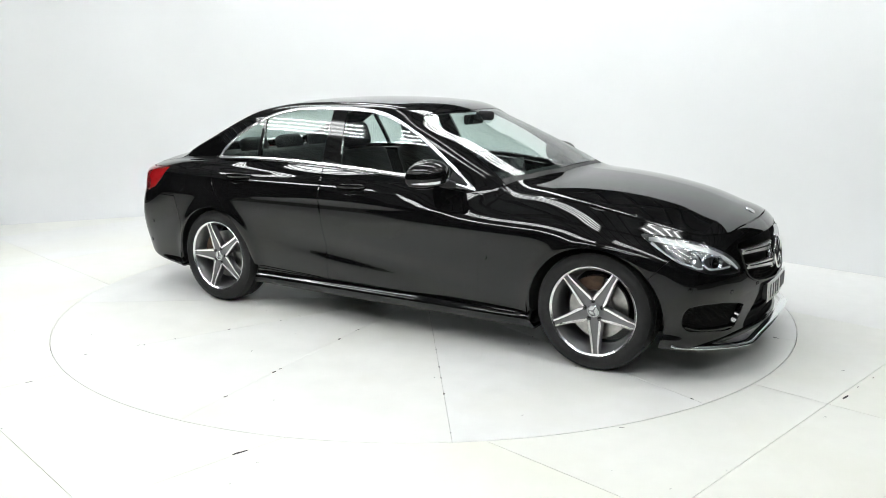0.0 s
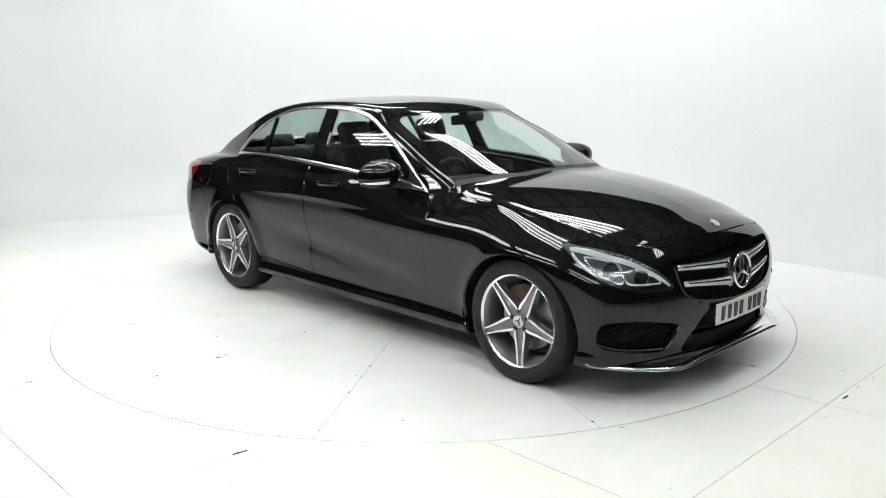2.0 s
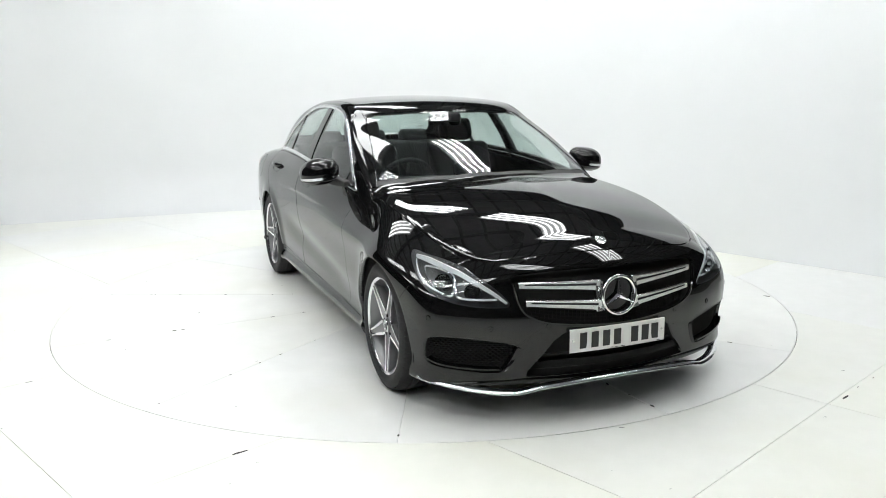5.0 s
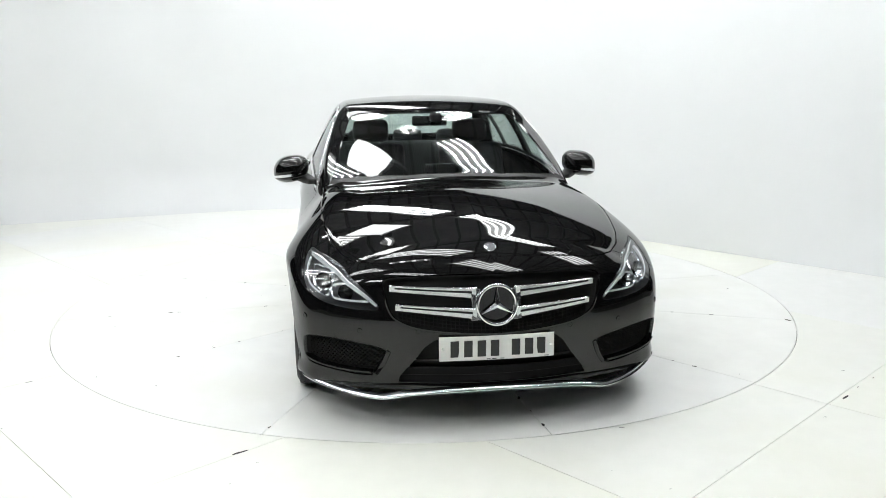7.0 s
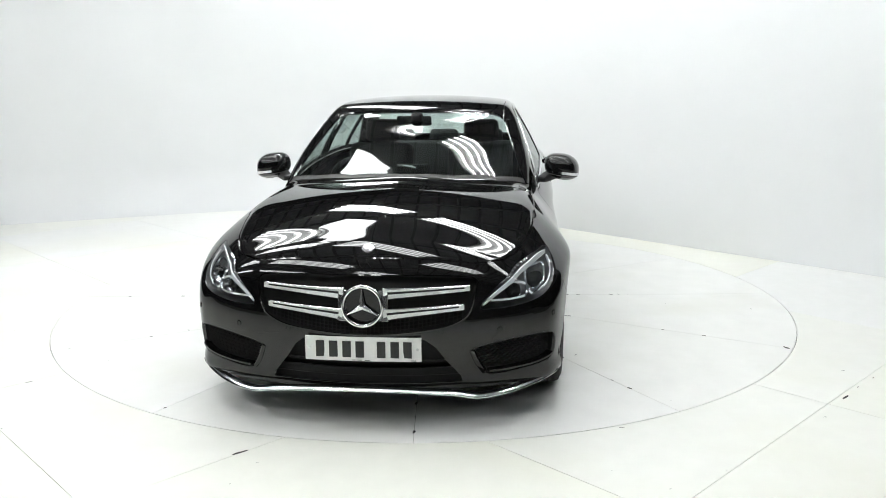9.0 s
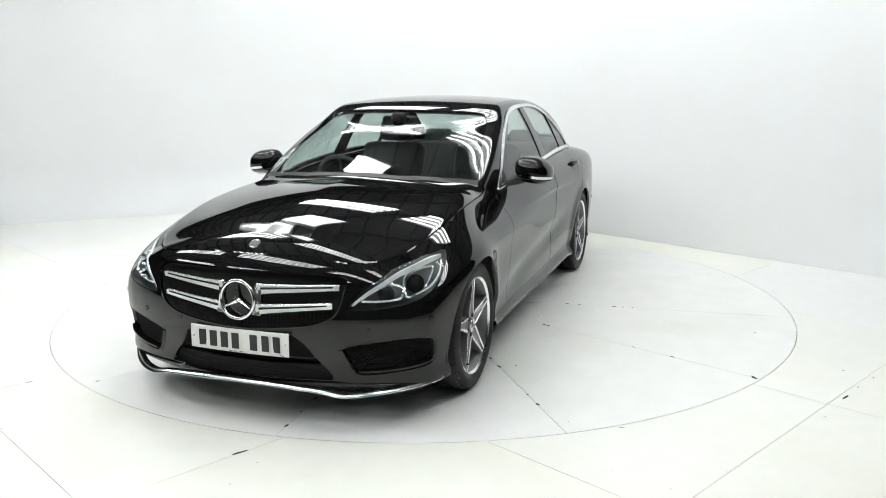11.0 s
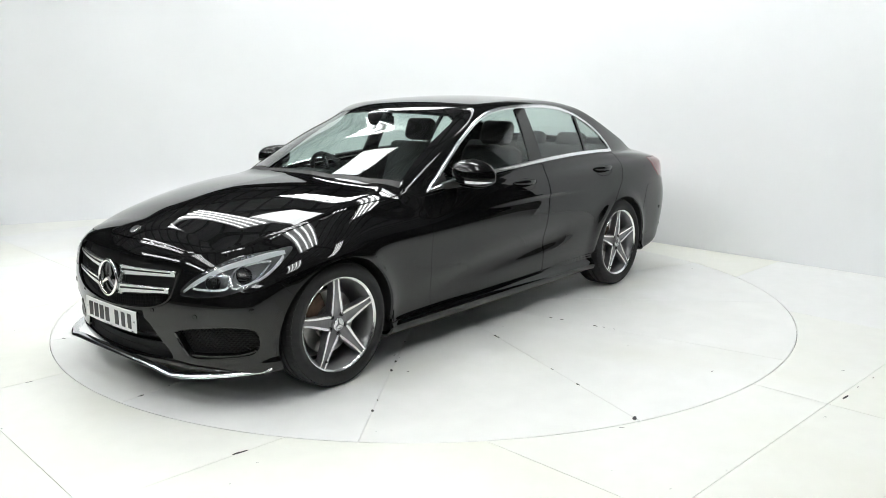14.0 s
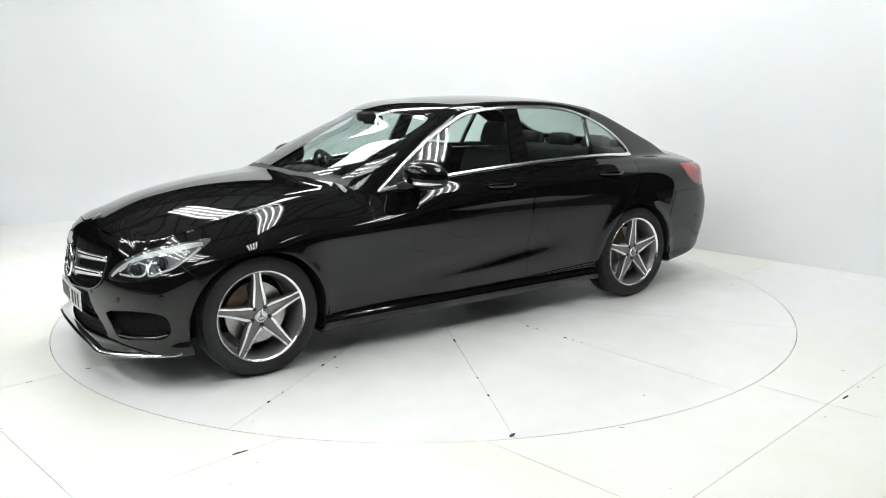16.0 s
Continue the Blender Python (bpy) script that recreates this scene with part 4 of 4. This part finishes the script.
def grille_parts():
    for s in (1, -1):
        for (ya, za), (yb, zb) in (((.085, .630), (.466, .648)), ((.085, .540), (.442, .568))):
            n = 16
            rows = [(ya + (yb - ya) * k / n, za + (zb - za) * (k / n) ** .8) for k in range(n + 1)]
            pts = [on_front(s * y, z, .016) for y, z in rows]
            wd = [.060 - .030 * (k / n) ** .45 for k in range(n + 1)]
            lv = part("louvre", strip(pts, wd, .030), SATIN, grille, "satin silver grille louvre", smooth=40)
            # no groove is cut: its shade is a thin dark strip on the louvre
            pts = [p + Vector((.0155, 0, .004)) for p in pts]
            part("groove", strip(pts[1:-1], [w * .20 for w in wd[1:-1]], .003), DARK, lv)
        # bracket that joins the louvres behind the badge
        pts = [on_front(s * .092, z, .018) for z in (.51, .55, .58, .61, .645)]
        part("bracket", strip(pts, [.05, .04, .036, .04, .05], .03, (0, 1, 0)), SATIN, grille, smooth=40)
    # ring badge with three arms
    c = on_front(0, .582, -.010)
    m = Matrix.Translation(c) @ Matrix.Rotation(radians(-6), 4, "Y")
    bm = bmesh.new()
    R, r, n = .087, .0085, 56
    rings = [[bm.verts.new(m @ Vector((r * math.cos(b) * .8, (R + r * math.sin(b)) * math.cos(a), (R + r * math.sin(b)) * math.sin(a)))) for b in [2 * math.pi * q / 10 for q in range(10)]]
             for a in [2 * math.pi * k / n for k in range(n)]]
    for k in range(n):
        p, q = rings[k], rings[(k + 1) % n]
        for j in range(10):
            bm.faces.new((p[j], p[(j + 1) % 10], q[(j + 1) % 10], q[j]))
    badge = part("grille_badge", bm, CHROME, grille, "round chrome three-armed badge", smooth=60)
    for k in range(3):
        a = math.pi / 2 + 2 * math.pi * k / 3
        d, o = Vector((0, math.cos(a), math.sin(a))), Vector((0, -math.sin(a), math.cos(a)))
        bm = bmesh.new()
        top = bm.verts.new(m @ Vector((.010, 0, 0)))
        tip = bm.verts.new(m @ (d * .084))
        l, rr = bm.verts.new(m @ (o * .0125 + d * .006)), bm.verts.new(m @ (-o * .0125 + d * .006))
        bm.faces.new((top, l, tip))
        bm.faces.new((top, tip, rr))
        part("badge_arm", bm, CHROME, grille)
    bm = lathe([(0, .001), (0, .08), (-.01, .082), (-.03, .07)], 40)
    bmesh.ops.transform(bm, matrix=Matrix.Translation(c + Vector((-.014, 0, 0))) @ Matrix.Rotation(-math.pi / 2, 4, "Z"), verts=bm.verts)
    part("badge_plate", bm, GLOSS_BLACK, grille)
    # fine mesh low in the grille
    bm = bmesh.new()
    for k in range(46):
        y = -.43 + .86 * k / 45
        z0 = .455 + .05 * (abs(y) / .43) ** 2
        rod(bm, on_front(y, z0, .03), on_front(y, z0 + .055, .035), .0025, 4)
    for k in range(4):
        for j in range(30):
            y, y2 = -.43 + .86 * j / 30, -.43 + .86 * (j + 1) / 30
            rod(bm, on_front(y, .462 + .016 * k + .05 * (abs(y) / .43) ** 2, .032), on_front(y2, .462 + .016 * k + .05 * (abs(y2) / .43) ** 2, .032), .002, 4)
    tagged(part("honeycomb", bm, DARK, grille), kind="stuff")
    # trim line round the grille
    pts = [on_front(q.x, q.y, -.001) for q in spline([(-.492, .66, 0), (-.47, .555, 0), (-.42, .505, 0), (-.3, .472, 0), (0, .452, 0), (.3, .472, 0), (.42, .505, 0), (.47, .555, 0), (.492, .66, 0)], 8)]
    part("grille_frame", sweep(pts, [(-.004, -.004), (.004, -.004), (.004, .004), (-.004, .004)]), GLOSS_BLACK, grille, smooth=40)


grille_parts()


def front_trim():
    # bright lip under the bumper
    half = [(2.190, 0, .206), (2.186, .2, .203), (2.172, .40, .194), (2.164, .47, .184), (2.150, .515, .178), (2.105, .60, .180), (2.03, .69, .183), (1.94, .772, .188), (1.865, .832, .197), (1.838, .850, .208)]
    line = [Vector((x, -y, z)) for x, y, z in half[:0:-1]] + [Vector(q) for q in half]
    pts = spline(line, 4)
    part("front_lip", sweep(pts, [(-.018, -.010), (.020, -.011), (.024, -.005), (.020, .004), (.008, .008), (-.018, .006)]), CHROME, car, "bright chrome bumper lip", smooth=50)
    # lower grille slats
    for k in range(3):
        z = .245 + .035 * k
        w = .42 - .03 * k
        pts = [on_front(-w + 2 * w * j / 24, z, .035) for j in range(25)]
        part("intake_slat", sweep(pts, [(-.008, -.003), (.008, -.003), (.008, .003), (-.008, .003)]), DARK, car)
    # number plate
    c = on_front(0, .39, -.012)
    bm = bmesh.new()
    n = 16
    rows = []
    for k in range(n + 1):
        y = -.26 + .52 * k / n
        x = c.x - .16 * y * y
        rows.append([bm.verts.new((x + dx + dz * -.02, y, .39 + dz)) for dx, dz in ((0, -.0555), (.004, -.0525), (.004, .0525), (0, .0555))])
    for p, q in zip(rows, rows[1:]):
        for j in range(3):
            bm.faces.new((p[j], q[j], q[j + 1], p[j + 1]))
    plate = part("number_plate", bm, PLATE, car, "white front number plate with dark bars", smooth=40)
    bm = bmesh.new()
    box(bm, (c.x - .022, 0, .39), (.03, .46, .09), .004, 1)
    part("plate_holder", bm, PLASTIC, plate)
    for y in (-.191, -.131, -.071, -.012, .083, .143, .199):
        bm = bmesh.new()
        x = c.x + .0055 - .16 * y * y
        box(bm, (x, y, .39), (.002, .038, .074), m=Matrix.Rotation(.32 * y * -1, 4, "Z"))
        part("plate_bar", bm, PLATE_INK, plate)
    for y in (.242, -.242):
        bm = bmesh.new()
        rod(bm, (c.x - .008, y, .392), (c.x - .002, y, .392), .006, 10)
        part("plate_screw", bm, SATIN, plate)
    for y, w in ((-.04, .016), (-.015, .02), (.02, .022), (.225, .02)):
        bm = bmesh.new()
        box(bm, (c.x + .0052 - .16 * y * y, y, .341), (.002, w, .003))
        part("plate_bar", bm, PLATE_INK, plate)
    # hood badge, parking sensors
    p, nrm = on_skin(2.02, 0, .81)
    turn = nrm.to_track_quat("Y", "Z").to_matrix().to_4x4()
    bm = lathe([(0, .029), (.004, .028), (.005, .022), (.0045, .001)], 32)
    bmesh.ops.transform(bm, matrix=Matrix.Translation(p) @ turn, verts=bm.verts)
    part("hood_badge", bm, SATIN, car, "small round silver hood badge", smooth=40)
    for y, z in ((.345, .465), (-.345, .465), (.60, .46), (-.60, .46), (.84, .50), (-.84, .50)):
        p = on_front(y, z)
        p, nrm = on_skin(*p)
        turn = nrm.to_track_quat("Y", "Z").to_matrix().to_4x4()
        bm = lathe([(-.002, .013), (.002, .0125), (.0025, .010), (.001, .0095), (.0015, .001)], 20)
        bmesh.ops.transform(bm, matrix=Matrix.Translation(p) @ turn, verts=bm.verts)
        part("parking_sensor", bm, GLOSS_BLACK, car, smooth=40)


front_trim()


def mirror(s):
    def shell(x, y, z, out=0.0):
        """A place on the housing for a direction; out: metres off it."""
        f = lambda q, e: math.copysign(abs(q) ** e, q)
        X = f(x, .8) * (.148 + out)
        if x < 0:
            X *= .45
        Y = f(y, .78) * (.110 + out)
        Z = f(z, .80) * (.074 + out)
        Z += -.018 * (y + .3) + (.012 if z > 0 else 0) * (1 - y * y)
        X -= .045 * max(0, y) ** 2  # sweeps back towards the tip
        return Vector((.385 + X, s * (.930 + Y), 1.016 + Z))

    def band(z0, z1, out, a0, a1, swell):
        """A strip that hugs the housing between two heights."""
        bm = bmesh.new()
        rows = []
        n = 22
        for k in range(n + 1):
            a = radians(a0 + (a1 - a0) * k / n)
            w = 1 - swell * abs(2 * k / n - 1) ** 3
            mid, half = (z0 + z1) / 2, (z1 - z0) / 2 * w
            row = []
            for z, o in ((mid - half, 0), (mid - half, out), (mid + half, out), (mid + half, 0)):
                c = math.sqrt(1 - z * z)
                row.append(bm.verts.new(shell(c * math.cos(a), c * math.sin(a), z, o)))
            rows.append(row)
        for p, q in zip(rows, rows[1:]):
            for j in range(3):
                bm.faces.new((p[j], p[j + 1], q[j + 1], q[j]))
        bm.faces.new(rows[0])
        bm.faces.new(rows[-1][::-1])
        return bm

    bm = bmesh.new()
    bmesh.ops.create_uvsphere(bm, u_segments=36, v_segments=20, radius=1)
    for v in bm.verts:
        v.co = shell(*v.co)
    cap = part("door_mirror", bm, PAINT, car, "glossy black door mirror with indicator strip", smooth=60)
    part("indicator", band(-.34, -.14, .004, -30, 84, .85), REFLECTOR, cap, "clear silver indicator strip", smooth=40)
    part("lower_shell", band(-.92, -.46, .002, -70, 100, .2), PLASTIC, cap, smooth=40)
    bm = bmesh.new()
    pl = [((.930 + .086 * math.cos(a)), (1.016 + .056 * math.sin(a))) for a in [2 * math.pi * k / 28 for k in range(28)]]
    g = prism(pl, .004, lambda u, v, w: (.3405 - w, s * u, v))
    part("mirror_glass", g, CHROME, cap)
    pts = between([(.52, .795, .945), (.47, .83, .955), (.42, .875, .975)], 8)
    part("arm", strip([Vector((x, s * y, z)) for x, y, z in pts], [.03 + .004 * k for k in range(9)], .06, (0, 0, 1)), PLASTIC, cap, smooth=50)
    # sail behind the window's front corner
    tri = [(.60, .925), (.46, .955), (.47, 1.02)]
    bm = bmesh.new()
    vs = [bm.verts.new(on_side(x, z, s, .001)) for x, z in tri]
    bm.faces.new(vs)
    part("sail", bm, PLASTIC, cap)


def handle(x, z, s, door):
    # bowl, then the bowed grip over it
    bm = bmesh.new()
    n = 24
    ctr = bm.verts.new(on_side(x, z - .006, s, -.018))
    ring = [bm.verts.new(on_side(x + .104 * math.cos(a), z - .010 + .038 * math.sin(a), s, .0015)) for a in [2 * math.pi * k / n for k in range(n)]]
    mid = [bm.verts.new(on_side(x + .08 * math.cos(a), z - .010 + .028 * math.sin(a), s, -.014)) for a in [2 * math.pi * k / n for k in range(n)]]
    for k in range(n):
        bm.faces.new((ring[k], ring[(k + 1) % n], mid[(k + 1) % n], mid[k]))
        bm.faces.new((mid[k], mid[(k + 1) % n], ctr))
    part("handle_bowl", bm, GLOSS_BLACK, door, smooth=60)
    pts, wd = [], []
    for k in range(17):
        t = k / 16
        pts.append(on_side(x - .110 + .22 * t, z + .004 + .006 * t, s, .004 + .030 * math.sin(math.pi * t) ** .6))
        wd.append(.018 + .012 * math.sin(math.pi * t) ** .5)
    part("handle", strip(pts, wd, .014), PAINT, door, "glossy black bowed door handle", smooth=50)


for s, (half, df, dr) in zip((1, -1), doors):
    mirror(s)
    handle(-.213, .896, s, df)
    handle(-1.182, .908, s, dr)



for s in (1, -1):
    for x, z in ((-2.12, .52), (-2.18, .37)):
        p = on_side(x, z, s)
        p, nrm = on_skin(*p)
        turn = nrm.to_track_quat("Y", "Z").to_matrix().to_4x4()
        bm = lathe([(-.002, .013), (.002, .0125), (.0025, .010), (.001, .0095), (.0015, .001)], 20)
        bmesh.ops.transform(bm, matrix=Matrix.Translation(p) @ turn, verts=bm.verts)
        part("parking_sensor", bm, GLOSS_BLACK, car, smooth=40)


# ---- cabin, seen through the glass ----
def rounded(name, c, s, bev, mat, parent, m=None, label=""):
    bm = bmesh.new()
    box(bm, c, s, bev, 3, m)
    return part(name, bm, mat, parent, label, smooth=50)


def seat(x, y):
    tilt = Matrix.Rotation(radians(-20), 4, "Y")
    st = rounded("seat", (x, y, .50), (.52, .50, .16), .06, LEATHER, car, Matrix.Rotation(radians(-6), 4, "Y"), "black leather front seat")
    rounded("backrest", (x - .36, y, .80), (.15, .48, .62), .06, LEATHER, st, tilt)
    rounded("headrest", (x - .50, y, 1.185), (.10, .26, .17), .045, LEATHER, st, tilt)
    for dy in (-.06, .06):
        bm = bmesh.new()
        rod(bm, (x - .455, y + dy, 1.04), (x - .485, y + dy, 1.13), .007, 8)
        part("headrest_post", bm, CHROME, st)


seat(-.05, .37)
seat(-.05, -.37)
bench = rounded("rear_bench", (-1.05, 0, .50), (.50, 1.30, .18), .06, LEATHER, car, None, "black leather rear bench seat")
rounded("backrest", (-1.38, 0, .78), (.16, 1.28, .56), .06, LEATHER, bench, Matrix.Rotation(radians(-24), 4, "Y"))
for y in (.38, 0, -.38):
    rounded("headrest", (-1.50, y, 1.075), (.10, .25, .13), .04, LEATHER, bench, Matrix.Rotation(radians(-20), 4, "Y"))
rounded("rear_bulkhead", (-1.66, 0, .66), (.05, 1.5, .66), .01, CABIN, car)
rounded("parcel_shelf", (-1.70, 0, 1.005), (.40, 1.15, .03), .01, CABIN, car)
rounded("dashboard", (.72, 0, .82), (.50, 1.30, .24), .09, CABIN, car, Matrix.Rotation(radians(4), 4, "Y"))
rounded("instrument_hood", (.56, -.37, .93), (.20, .36, .08), .035, CABIN, car)
rounded("centre_console", (.20, 0, .52), (.80, .22, .26), .05, CABIN, car)
rounded("cabin_floor", (-.2, 0, .33), (2.3, 1.46, .05), .01, CABIN, car)
rounded("centre_screen", (.52, 0, .98), (.02, .20, .12), .006, GLOSS_BLACK, car, Matrix.Rotation(radians(-10), 4, "Y"))
bm = bmesh.new()
m = Matrix.Translation((.36, -.37, .90)) @ Matrix.Rotation(radians(-66), 4, "Y")
R, r, n = .18, .016, 40
rings = [[bm.verts.new(m @ Vector(((R + r * math.cos(b)) * math.cos(a), (R + r * math.cos(b)) * math.sin(a), r * math.sin(b)))) for b in [2 * math.pi * q / 10 for q in range(10)]]
         for a in [2 * math.pi * k / n for k in range(n)]]
for k in range(n):
    p, q = rings[k], rings[(k + 1) % n]
    for j in range(10):
        bm.faces.new((p[j], p[(j + 1) % 10], q[(j + 1) % 10], q[j]))
steer = part("steering_wheel", bm, LEATHER, car, "black leather steering wheel", smooth=60)
for a in (0, 180, 270):
    bm = bmesh.new()
    d = Vector((math.cos(radians(a + 90)), math.sin(radians(a + 90)), 0))
    rod(bm, m @ (d * .05), m @ (d * .175), .016, 8, .012)
    part("wheel_spoke", bm, SATIN, steer)
bm = lathe([(-.03, .05), (.02, .07), (.03, .06), (.034, .001)], 24)
bmesh.ops.transform(bm, matrix=m @ Matrix.Rotation(math.pi / 2, 4, "X"), verts=bm.verts)
part("airbag_boss", bm, CABIN, steer, smooth=50)
rounded("rear_view_mirror", (.20, -.03, 1.290), (.035, .23, .065), .015, GLOSS_BLACK, car)
rounded("mirror_mount", (.27, 0, 1.315), (.12, .07, .06), .02, CABIN, car)
panel("headliner", HEADLINER, car, ROOF_AREA, no(grow(SCREEN_AREA, .01)), no(grow(BACK_AREA, .01)), lift=-.030, depth=0)
for half in (LEFT, RIGHT):
    panel("door_lining", CABIN, car, half, both(either(DOOR_F, DOOR_R), lambda p: .3 - p[:, 2]), lift=-.06, depth=0)

# underside
rounded("underbody", (-.05, 0, .235), (2.0, 1.5, .06), .02, DARK, car)


def motions():
    rows = []
    for k in range(33):
        t = .5 * k
        rows.append((t, pose(0, 0, 0, 0, 0, -33.065 - 7.103 * t)))
    walk(turntable, rows)
    walk(car, [(t, m @ pose(.2087, .0093, 0)) for t, m in rows])


motions()
